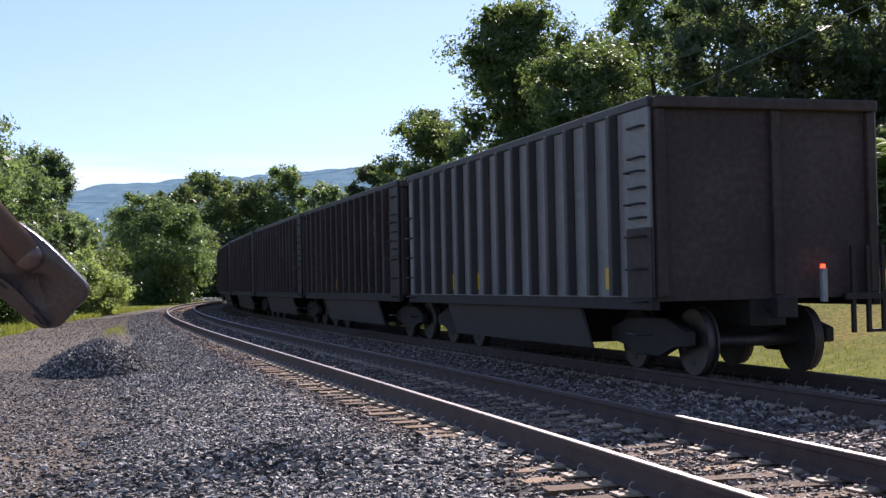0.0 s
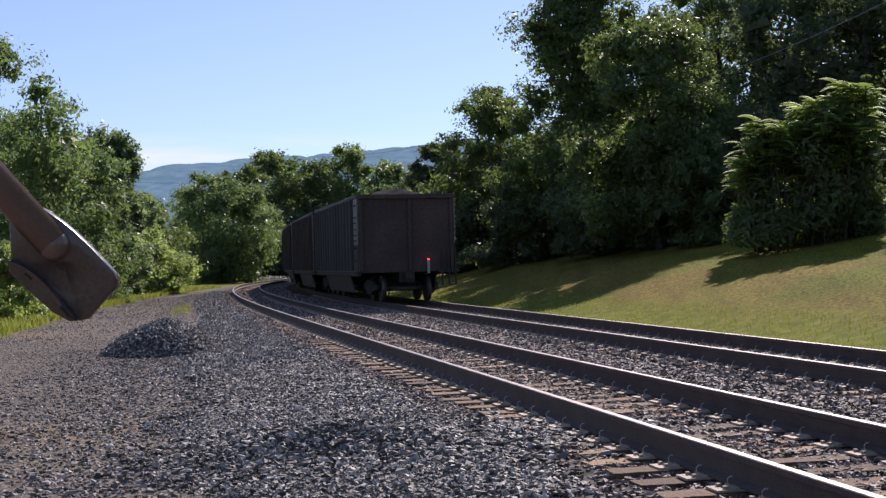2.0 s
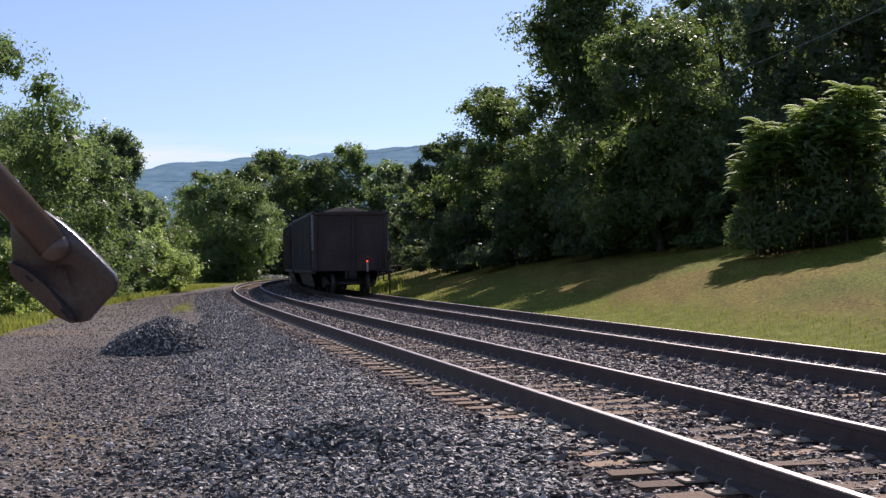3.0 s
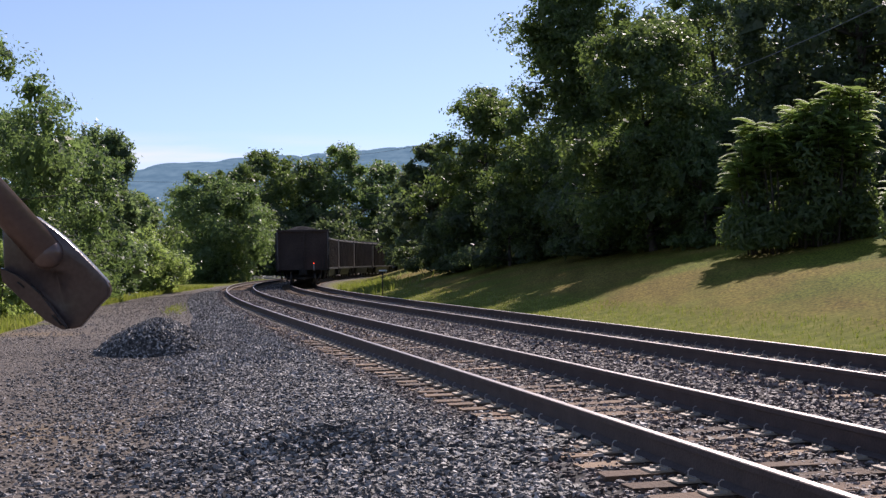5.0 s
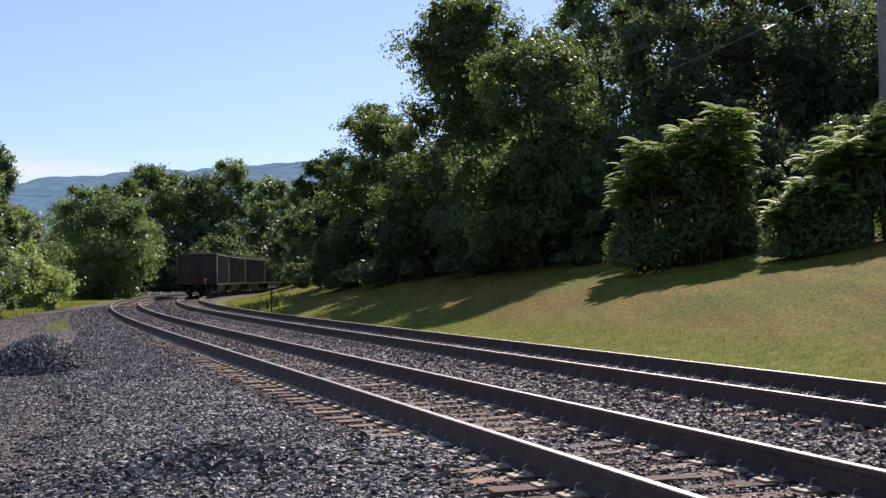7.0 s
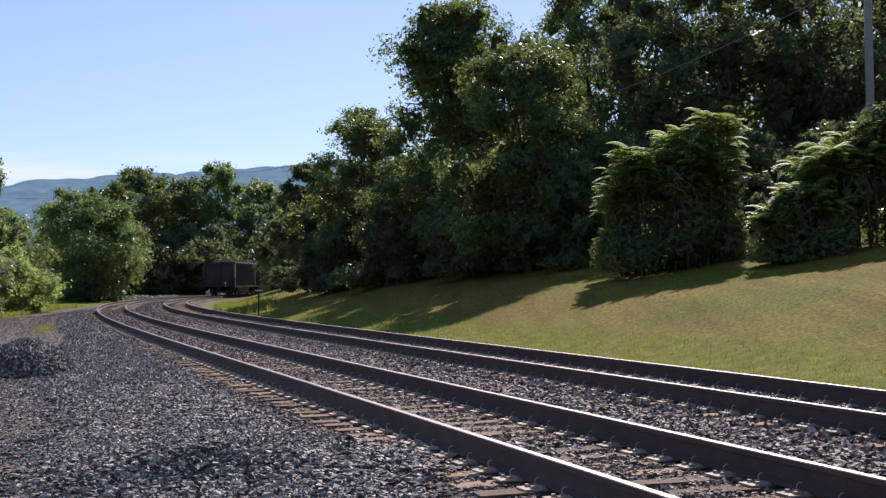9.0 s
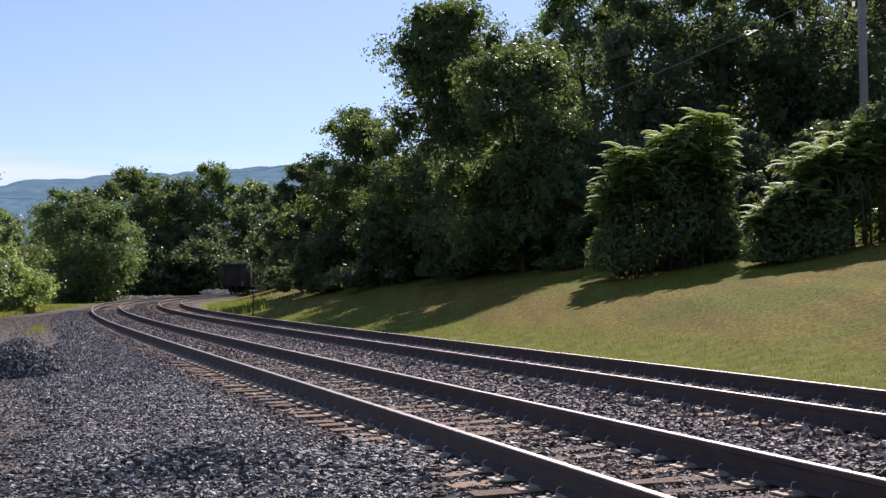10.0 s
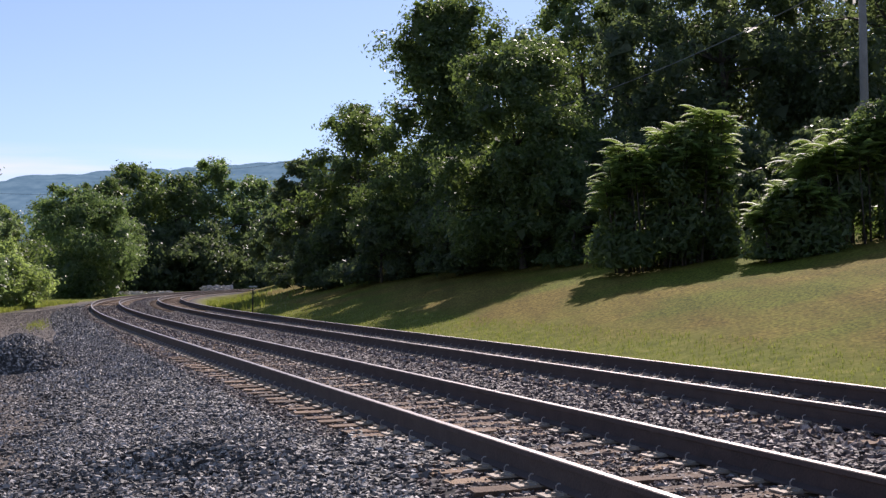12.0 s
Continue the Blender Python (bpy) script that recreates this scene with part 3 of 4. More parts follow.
def hopper_car(label, sheet, post, corner):
    """Rear end at y = 0, front along +y, rail head at z = 0."""
    car = tagged(new("hopper_car"), label, "freight car", "cars of the coal train")
    L = BODY
    for sx in (-1, 1):
        bm = bmesh.new()
        box(bm, sx * HALF - 0.02, 0.05, FLOOR, sx * HALF + 0.02, L - 0.05, TOP - 0.12)
        part("side_sheet", bm, sheet, car)
        bm = bmesh.new()
        box(bm, sx * HALF - 0.06, 0, TOP - 0.12, sx * HALF + 0.09, L, TOP)
        part("top_chord", bevelled(bm, 0.015, 1), car_side, car)
        bm = bmesh.new()
        box(bm, sx * HALF - 0.05, 0.02, FLOOR - 0.16, sx * HALF + 0.07, L - 0.02, FLOOR)
        part("side_sill", bevelled(bm, 0.012, 1), car_iron, car)
        bm = bmesh.new()
        box(bm, min(sx * (HALF + 0.022), sx * (HALF + 0.05)), 0.0, FLOOR + 0.86, max(sx * (HALF + 0.022), sx * (HALF + 0.05)), 0.72, TOP - 0.13)
        part("corner_panel", bm, corner, car, "pale grey corner panel with rust below")
        bm = bmesh.new()
        box(bm, min(sx * (HALF + 0.022), sx * (HALF + 0.046)), 0.0, FLOOR + 0.004, max(sx * (HALF + 0.022), sx * (HALF + 0.046)), 0.7, FLOOR + 0.85)
        part("corner_foot", bm, car_end, car, "dark rusted foot of the corner panel")
        for z in (1.98, 2.35, 2.72, 3.1):
            bm = bmesh.new()
            rod(bm, (sx * (HALF + 0.1), 0.1, z), (sx * (HALF + 0.1), 0.5, z), 0.016, sides=6)
            for y in (0.1, 0.5):
                rod(bm, (sx * (HALF + 0.045), y, z), (sx * (HALF + 0.11), y, z), 0.014, sides=6)
            part("grab_iron", bm, car_iron, car)
        for k in range(14):
            y = 1.0 + k * (L - 1.8) / 13
            bm = bmesh.new()
            box(bm, min(sx * (HALF + 0.02), sx * (HALF + 0.15)), y - 0.055, FLOOR + 0.02, max(sx * (HALF + 0.02), sx * (HALF + 0.15)), y + 0.055, TOP - 0.121)
            part("side_post", bevelled(bm, 0.015, 1), post, car)
        for k, y in enumerate((1.35, 4.2, 6.9, 8.4, 10.2)):
            bm = bmesh.new()
            box(bm, min(sx * (HALF + 0.021), sx * (HALF + 0.026)), y - 0.075, FLOOR + 0.1, max(sx * (HALF + 0.021), sx * (HALF + 0.026)), y + 0.075, FLOOR + 0.38)
            part("reflector", bm, yellow_mark, car, "yellow reflective strip")
        for y0, w, z in ((2.1, 0.9, 2.6), (2.1, 0.6, 2.35), (7.4, 1.3, 2.7), (7.4, 0.8, 2.45), (9.2, 0.5, 1.5)):
            bm = bmesh.new()
            box(bm, min(sx * (HALF + 0.021), sx * (HALF + 0.024)), y0, z, max(sx * (HALF + 0.021), sx * (HALF + 0.024)), y0 + w * 0.55, z + 0.1)
            part("stencil_bar", bm, car_pale, car, "faded pale stencil bar")
    for y, d in ((0.0, 1), (L, -1)):
        bm = bmesh.new()
        box(bm, -HALF + 0.021, min(y, y + d * 0.05), FLOOR - 0.05, HALF - 0.021, max(y, y + d * 0.05), TOP - 0.02)
        part("end_sheet", bm, car_end, car, "dark rusty end sheet")
        for x in (-1.47, 0.1, 1.47):
            bm = bmesh.new()
            box(bm, x - 0.06, min(y - d * 0.001, y - d * 0.09), FLOOR, x + 0.06, max(y - d * 0.001, y - d * 0.06), TOP - 0.16)
            part("end_post", bevelled(bm, 0.012, 1), car_end, car)
        for z in (TOP - 0.15,):
            bm = bmesh.new()
            box(bm, -HALF, min(y - d * 0.002, y - d * 0.12), z, HALF, max(y - d * 0.002, y - d * 0.12), z + 0.14)
            part("end_beam", bevelled(bm, 0.015, 1), car_end, car)
        for k in range(6):
            bm = bmesh.new()
            z = 0.55 + k * 0.4
            rod(bm, (-HALF - 0.14, y + d * 0.12, z), (-HALF - 0.14, y + d * 0.55, z), 0.014, sides=6)
            rod(bm, (-HALF - 0.14, y + d * 0.12, z), (-HALF, y + d * 0.12, z), 0.014, sides=6)
            rod(bm, (-HALF - 0.14, y + d * 0.55, z), (-HALF, y + d * 0.55, z), 0.014, sides=6)
            part("ladder_rung", bm, car_iron, car)
        bm = bmesh.new()
        for x in (HALF + 0.02, HALF - 0.42, HALF - 0.2):
            box(bm, x - 0.025, y - d * 0.10 - 0.025, 0.5, x + 0.025, y - d * 0.10 + 0.025, FLOOR + 0.6)
        box(bm, HALF - 0.55, y - d * 0.10 - 0.04, 0.92, HALF + 0.12, y - d * 0.10 + 0.04, 1.0)
        box(bm, HALF - 0.22, y - d * 0.10 - 0.03, 0.5, HALF + 0.05, y - d * 0.10 + 0.03, 0.54)
        part("corner_step", bm, car_iron, car)
        bm = bmesh.new()
        rod(bm, (-0.0, y - d * 0.05, 0.85), (0.0, y - d * 0.34, 0.85), 0.1, sides=10)
        box(bm, -0.14, min(y - d * 0.25, y - d * 0.42), 0.72, 0.14, max(y - d * 0.25, y - d * 0.42), 0.98)
        part("coupler", bevelled(bm, 0.01, 1), car_iron, car)
    bm = bmesh.new()
    box(bm, -0.25, 0.05, 0.62, 0.25, L - 0.05, FLOOR - 0.01)
    part("centre_sill", bm, car_iron, car)
    for sx in (-1, 1):
        bm = bmesh.new()
        v = box(bm, sx * 1.32 - 0.02, 2.5, 0.28, sx * 1.32 + 0.02, L - 2.5, FLOOR - 0.165)
        for q in v[4:]:
            q.co.x = math.copysign(abs(q.co.x) + 0.16, q.co.x)
        part("slope_sheet", bm, car_side, car, "dim grey sloping sheet below the side sill")
    for y in (3.9, 5.75, 7.6):
        bm = bmesh.new()
        v = box(bm, -1.3, y - 0.85, 0.3, 1.3, y + 0.85, FLOOR - 0.02)
        for i in range(4):
            v[i].co.y = y + (v[i].co.y - y) * 0.35
            v[i].co.x *= 0.8
        part("hopper_chute", bevelled(bm, 0.02, 1), car_iron, car)
    gx2, gy2 = np.meshgrid(np.linspace(-HALF + 0.03, HALF - 0.03, 9), np.linspace(0.06, L - 0.06, 40))
    rng = np.random.default_rng(5)
    gz2 = TOP - 0.3 + 0.55 * (1 - (gx2 / HALF) ** 2) * np.clip(np.minimum(gy2, L - gy2) / 1.6, 0, 1) + rng.uniform(-0.05, 0.05, gx2.shape)
    i = np.arange(gx2.size).reshape(gx2.shape)
    q = np.stack([i[:-1, :-1], i[:-1, 1:], i[1:, 1:], i[1:, :-1]], -1).reshape(-1, 4)
    part("coal_load", mesh("coal_load", np.stack([gx2.ravel(), gy2.ravel(), gz2.ravel()], 1), q, [coal]), parent=car, label="heaped black coal load")
    wheel = wheelset_mesh()
    for yc in (1.35, L - 1.35):
        bm = bmesh.new()
        box(bm, -1.0, yc - 0.2, 0.42, 1.0, yc + 0.2, 0.66)
        truck = part("truck", bevelled(bm, 0.02, 1), car_iron, car, "dark cast-steel truck")
        for sx in (-1, 1):
            part("side_frame", side_frame_mesh(), car_iron, truck, at=pose(sx * 0.98, yc, 0))
        for dy in (-0.85, 0.85):
            part("wheelset", wheel, parent=truck, at=pose(0, yc + dy, 0.42))
    return car


# posts get the darker colour, which holds the shade of their sides
car = hopper_car("weathered grey ribbed steel coal hopper car of a freight train", car_rib, car_side, car_pale)
dark_car = hopper_car("dark ribbed steel coal hopper car of a freight train", car_side, car_end, car_side)
cars = [car, dark_car] + [copy_thing(dark_car, Matrix()) for _ in range(CARS - 2)]
# end-of-train marker on the last car
marker = bmesh.new()
box(marker, 0.63, -0.2, 0.9, 0.71, -0.125, 1.32)
marker = part("marker_housing", bevelled(marker, 0.012, 1), white_mark, car, "pale end-of-train marker housing")
lamp = bmesh.new()
rod(lamp, (0.67, -0.15, 1.321), (0.67, -0.15, 1.37), 0.035, 0.028, sides=14)
part("marker_lamp", lamp, red_light, marker, "glowing red marker lamp")
tagged(car, "last weathered grey ribbed coal hopper car with a red marker lamp")


# ---- plants ----
def leaf_mesh(name, centres, normals, size, mat, rng, narrow=0.55, turn=0.55):
    """Pointed leaves at the centres, each a tilted triangle."""
    n = len(centres)
    nrm = normals + rng.normal(0, turn, (n, 3))
    nrm /= np.linalg.norm(nrm, axis=1)[:, None] + 1e-9
    t = np.cross(nrm, rng.normal(0, 1, (n, 3)))
    t /= np.linalg.norm(t, axis=1)[:, None] + 1e-9
    b = np.cross(nrm, t)
    L = (rng.uniform(size[0], size[1], n) if np.ndim(size) == 1 else size[:, 0])[:, None]
    v = np.stack([centres - t * L * 0.4 - b * L * 0.5 * narrow, centres - t * L * 0.28 + b * L * 0.55 * narrow, centres + t * L * 0.62 - nrm * L * 0.15], 1).reshape(-1, 3)
    return mesh(name, v, np.arange(n * 3).reshape(-1, 3), [mat])


def limbs(bm, h, r, rng, crown_from, spread, lean=0.0):
    """A tapered, slightly crooked trunk with limbs that reach into the crown."""
    p, pts = Vector((0, 0, -0.3)), []
    for k in range(8):
        pts.append(p.copy())
        p = p + Vector((rng.uniform(-0.02, 0.02) * h + lean * h / 8, rng.uniform(-0.02, 0.02) * h, (h * 0.75 + 0.3) / 7))
    for k in range(7):
        rod(bm, pts[k], pts[k + 1], r * (1 - k / 8), r * (1 - (k + 1) / 8), sides=9)
    for k in range(14):
        u = rng.uniform(crown_from * 0.9 + 0.08, 0.75)
        i = min(6, int(u / 0.85 * 7))
        a, ang = pts[i], rng.uniform(0, 2 * math.pi)
        m = a + Vector((math.cos(ang) * spread * 0.4, math.sin(ang) * spread * 0.4, h * 0.06))
        e = a + Vector((math.cos(ang + 0.3) * spread * 0.8, math.sin(ang + 0.3) * spread * 0.8, h * rng.uniform(0.02, 0.08)))
        rod(bm, a, m, r * 0.3, r * 0.18, sides=6)
        rod(bm, m, e, r * 0.18, r * 0.05, sides=5)


def tree(name, label, x, y, h, spread, mat, leaves, size=(0.16, 0.34), crown_from=0.15, seed=0, blobs=64, group="", lobe=(0.17, 0.36), cone=False, category="tree"):
    rng, prng = np.random.default_rng(seed), random.Random(seed)
    z = ground_at(x, y)
    thing = tagged(new(name), label, category, group)
    thing.matrix_basis = pose(x, y, z, 0, 0, prng.uniform(-20, 20))
    bm = bmesh.new()
    limbs(bm, h, max(0.06, h * 0.02), prng, crown_from, spread)
    part("trunk", bm, bark, thing)
    u = rng.uniform(0, 1, blobs) ** 1.15
    reach = spread * np.clip(1 - ((u - 0.34) / 0.72) ** 2, 0.1, 1) ** 0.5
    reach = reach * rng.uniform(0.8, 1.2, blobs)
    a, rr = rng.uniform(0, 2 * np.pi, blobs), np.sqrt(rng.uniform(0.05, 1, blobs))
    br = spread * rng.uniform(*lobe, blobs) * (1.08 - 0.25 * u)
    cz = h * crown_from + (h * (1 - crown_from) - br) * u
    c = np.stack([np.cos(a) * rr * np.maximum(reach - br * 0.45, 0), np.sin(a) * rr * np.maximum(reach - br * 0.45, 0), cz], 1)
    # each bough carries leafy sprays, some of which stand out beyond it
    sprays = 7 if cone else 14
    d = rng.normal(0, 1, (blobs, sprays, 3)) + np.array([0, 0, 0.2])
    d /= np.linalg.norm(d, axis=2)[..., None]
    far = rng.uniform(0.4, 0.95, (blobs, sprays)) + 0.35 * (rng.uniform(0, 1, (blobs, sprays)) > 0.75)
    sc = (c[:, None] + d * (br[:, None] * far)[..., None] * np.array([1.0, 1.0, 0.9])).reshape(-1, 3)
    sr = (br[:, None] * rng.uniform(0.25, 0.5, (blobs, sprays)) * np.where(far > 0.95, 0.7, 1.0)).ravel()
    leaves = int(leaves * 1.55)
    which = rng.choice(len(sr), leaves, p=sr ** 2 / np.sum(sr ** 2))
    d = rng.normal(0, 1, (leaves, 3))
    loose = np.array([0.62, 0.62, 0.42])
    if cone:      # upright feathery shoots
        way = sc - np.array([0, 0, 0.3 * h])
        way = way / np.linalg.norm(way, axis=1)[:, None] * np.array([0.7, 0.7, 0.3]) + np.array([0, 0, 0.8])
        p = sc[which] + way[which] * rng.uniform(-0.4, 0.8, leaves)[:, None] + d * 0.15
    else:
        p = sc[which] + d * sr[which][:, None] * loose
    # oversized leaves added unseen inside the boughs, to block light and darken the crown
    deep = leaves // 28
    inner = rng.integers(0, blobs, deep)
    e = rng.normal(0, 1, (deep, 3))
    e /= np.linalg.norm(e, axis=1)[:, None]
    p = np.concatenate([p, c[inner] + e * (br[inner] * rng.uniform(0.1, 0.6, deep))[:, None]])
    p[:, 2] = np.maximum(p[:, 2], 0.15)
    grown = np.concatenate([rng.uniform(size[0], size[1], leaves) * 0.75, rng.uniform(1.6, 2.6, deep) * size[1]])[:, None]
    part("crown", leaf_mesh("crown", p, np.concatenate([d, e]) + np.array([0, 0, 0.5]), grown, mat, rng, 0.62), parent=thing)
    return thing


def frond_bush(name, label, x, y, stems, spread, top, mat, seed, low_leaves=17000):
    """A sumac thicket: thin stems with rosettes of feathered fronds over a dense leafy skirt."""
    rng, prng = np.random.default_rng(seed), random.Random(seed)
    z = ground_at(x, y)
    thing = tagged(new(name), label, "bush", "sumac thickets on the bank")
    thing.matrix_basis = pose(x, y, z)
    V, F = [], []
    for k in range(stems):
        sx, sy = prng.uniform(-spread, spread), prng.uniform(-spread * 0.5, spread * 0.5)
        h = top(sx) * prng.uniform(0.66, 1.06) * (1 - 0.4 * abs(sy) / spread)
        foot = Vector((sx * 0.8, sy, -0.2))
        head = Vector((sx, sy, h * 0.93))
        bm = bmesh.new()
        rod(bm, foot, head, 0.035, 0.015, sides=5)
        part("stem", bm, bark, thing)
        for ring in range(26):
            ang = prng.uniform(0, 2 * math.pi)
            out = Vector((math.cos(ang), math.sin(ang), 0))
            base = head - Vector((0, 0, h * 0.26 * prng.uniform(0, 1) ** 1.8))
            length = prng.uniform(0.42, 0.72)
            rise = prng.uniform(0.25, 1.05)
            across = Vector((-out.y, out.x, 0))
            for j in range(11):
                u = 0.12 + 0.88 * j / 10
                spine = base + out * length * u + Vector((0, 0, rise * length * u - 0.62 * length * u * u))
                leaf = 0.17 * math.sin(math.pi * (0.15 + 0.8 * u)) + 0.04
                for side in (-1, 1):
                    tip = spine + across * side * leaf + out * leaf * 0.35 - Vector((0, 0, leaf * 0.2))
                    i = len(V)
                    V += [spine, spine + (tip - spine) * 0.45 + out * 0.05, tip, spine + (tip - spine) * 0.45 - out * 0.05]
                    F.append((i, i + 1, i + 2, i + 3))
    part("foliage", mesh("foliage", [tuple(v) for v in V], F, [mat]), parent=thing)
    clumps = 60
    cx = spread * 1.02 * rng.uniform(-1, 1, clumps)
    cy = spread * 0.62 * rng.uniform(-1, 1, clumps)
    dome = np.sqrt(np.clip(1 - (cx / (1.15 * spread)) ** 2 - (cy / (0.8 * spread)) ** 2, 0.12, 1))
    cz = np.array([top(float(a)) for a in cx]) * 0.86 * dome * rng.uniform(0.05, 1, clumps)
    which = rng.integers(0, clumps, low_leaves)
    puff = rng.normal(0, 1, (low_leaves, 3))
    puff *= (rng.uniform(0.35, 0.62, low_leaves) / np.linalg.norm(puff, axis=1))[:, None]
    p = np.stack([cx, cy, cz], 1)[which] + puff
    p[:, 2] = np.maximum(p[:, 2], 0.05)
    # skirt leaves are coloured darker than the sunlit fronds, painting in the shade below
    part("skirt", leaf_mesh("skirt", p, puff * 2 + np.array([0, -0.1, 0.5]), (0.14, 0.32), leaf_mid, rng, 0.4), parent=thing)
    return thing


def blades(name, label, count, s_span, o_span, tall, mat, seed, place=None):
    rng = np.random.default_rng(seed)
    if place is None:
        s, o = rng.uniform(*s_span, count), o_span[0] + (o_span[1] - o_span[0]) * rng.uniform(0, 1, count) ** 2.6
        x, y, _ = on_line(s, o)
    else:
        x, y = place(rng, count)
    s, o = off_line(x, y)
    z = height(x, y, s, o)
    h = rng.uniform(*tall, count)
    a = rng.uniform(0, 2 * np.pi, count)
    w = 0.006 + 0.05 * h
    lean = rng.uniform(0.1, 0.6, count) * h
    b = rng.uniform(0, 2 * np.pi, count)
    p = np.stack([x, y, z - 0.02], 1)
    side = np.stack([np.cos(a) * w, np.sin(a) * w, np.zeros(count)], 1)
    tip = p + np.stack([np.cos(b) * lean, np.sin(b) * lean, h], 1)
    mid = p + np.stack([np.cos(b) * lean * 0.35, np.sin(b) * lean * 0.35, h * 0.6], 1)
    v = np.stack([p - side, p + side, mid + side * 0.7, mid - side * 0.7, tip], 1).reshape(-1, 3)
    i = np.arange(count)[:, None] * 5
    f = np.concatenate([i + np.array(q) for q in ((0, 1, 2), (0, 2, 3), (3, 2, 4))], 0)
    return tagged(new(name, mesh(name, v, f, [mat])), label, "grass", kind="stuff")


BANK, LEFT, FAR = "trees on the grass bank", "trees along the access road", "trees beyond the bend"
tree("tree", "rounded dark leafy tree at the foot of the bank", -8.1, 76, 7.9, 2.7, leaf_dark, 26000, seed=1, crown_from=0.02, group=BANK)
tree("tree", "medium leafy tree on the bank", -4.8, 70, 10.4, 3.7, leaf_mid, 18000, seed=2, crown_from=0.05, group=BANK)
tree("tree", "tall broad deciduous tree with an uneven crown", 0.0, 62, 13.8, 4.0, leaf_mid, 42000, (0.14, 0.33), 0.03, 6, 110, group=BANK, lobe=(0.22, 0.42))
tree("tree", "leafy tree with vines hanging to the lawn", 3.2, 52, 9.6, 4.0, leaf_mid, 34000, (0.13, 0.3), 0.02, 4, 80, group=BANK)
tree("tree", "tall tree high on the bank", 6.9, 68, 15.4, 4.6, leaf_mid, 24000, seed=5, crown_from=0.05, group=BANK)
# the tree at x = 30 stands out of view, added for its shade
for k, (x, y, h, r) in enumerate(((9.2, 60, 14.2, 4.4), (12.6, 58, 14.0, 4.6), (16.4, 61, 13.2, 4.6), (20.5, 57, 14.0, 5.2), (25.5, 60, 15, 5.4), (13.0, 73, 15.0, 6), (21.5, 73, 15.0, 6.4), (30, 63, 15, 5.6), (5, 76, 13, 5.4))):
    tree("tree", "tall dark tree in the shaded wood on the bank", x, y, h, r, leaf_dark, 14500, (0.2, 0.42), 0.02, 20 + k, group=BANK)
# the third shrub's brighter leaf colour also holds the beam of light on it
for k, (x, y, h, r) in enumerate(((-3.2, 62, 4.6, 2.8), (0.8, 55.5, 3.8, 2.5), (5.0, 48.5, 4.2, 1.6), (7.5, 52, 5.0, 3.0), (10.5, 47, 4.4, 2.8), (-6.2, 68, 3.8, 2.4), (14.5, 46, 4.5, 3.0), (10.0, 42.5, 2.6, 1.7), (9.2, 44.5, 3.0, 1.8), (16.0, 40.5, 3.2, 2.2), (2.8, 58, 5, 3), (-1, 70, 6, 4), (6, 60, 6, 4))):
    tree("shrub", "pale-leaved shrub under the bank trees with beam light in its leaf colour" if k == 2 else "dense dark shrub under the bank trees", x, y, h, r, leaf_dark if k != 2 else leaf_bright, 6500, (0.14, 0.3), 0.01, 40 + k, 30, category="shrub", group="shrubs on the bank")
frond_bush("sumac_bush", "sumac thicket with feathery sunlit fronds on the bank", 6.9, 40, 60, 1.95, lambda u: 4.6 + 0.5 * u, leaf_sumac, 61)
frond_bush("sumac_bush", "sumac thicket with feathery fronds below the utility pole", 12.2, 36.5, 54, 2.2, lambda u: 4.3 + 0.75 * u, leaf_sumac, 62)
frond_bush("sumac_bush", "low sunlit sumac clump before the taller thicket", 9.6, 35.2, 20, 0.95, lambda u: 2.1 + 0.3 * u, leaf_sumac, 63, 4500)
# trees on the inside of the bend that shade the line
for k, (x, y, h, r) in enumerate(((-9.8, 96, 6.8, 3.7), (-14.2, 121, 7.8, 4.6), (-15.2, 139, 9.2, 4.8), (-10.5, 138, 10.5, 5.5), (-8.5, 156, 13, 5.5), (-5.5, 172, 15, 5.5), (-1.5, 190, 16, 6))):
    tree("tree", "tall dark tree on the inside of the bend", x, y, h, r, leaf_dark, 7000, (0.35, 0.7), 0.02, 130 + k, group=BANK)

tree("tree", "large leafy tree beside the access road", -24.4, 49, 12.0, 5.0, leaf_bright, 30000, (0.13, 0.3), 0.03, 71, group=LEFT)
tree("tree", "leafy tree beside the access road", -26.8, 61, 10.3, 4.5, leaf_bright, 20000, (0.13, 0.3), 0.03, 72, group=LEFT)
tree("conifer", "feathery blue-green conifer beside the access road", -29.2, 76, 10.1, 2.9, leaf_needle, 26000, (0.14, 0.42), 0.02, 73, 110, LEFT, (0.13, 0.25), cone=True, category="conifer")
tree("tree", "small leafy tree beside the conifer", -26.6, 66, 8.6, 3.5, leaf_bright, 13000, (0.14, 0.32), 0.02, 81, group=LEFT)
tree("bush", "bright green leafy bush at the grass verge", -29.4, 83, 4.0, 3.6, leaf_sumac, 14000, seed=74, crown_from=0.02, blobs=36, category="bush", group="bushes on the verge")
tree("bush", "bright green leafy bush at the grass verge", -20.6, 44, 3.0, 2.1, leaf_sumac, 9000, (0.12, 0.26), 0.02, 75, 30, category="bush", group="bushes on the verge")
tree("bush", "green bush between conifer and road", -33.5, 93, 5.2, 4.0, leaf_sumac, 11000, seed=76, crown_from=0.02, blobs=36, category="bush", group="bushes on the verge")
tree("tree", "broad tree with sunlit clumps at the bend", -38.8, 135, 12.4, 6.8, leaf_bright, 26000, (0.22, 0.5), 0.02, 77, 90, group=LEFT)
tree("tree", "slender tree behind the bend", -41.0, 152, 14.8, 4.2, leaf_mid, 9000, (0.25, 0.5), 0.05, 78, group=LEFT)
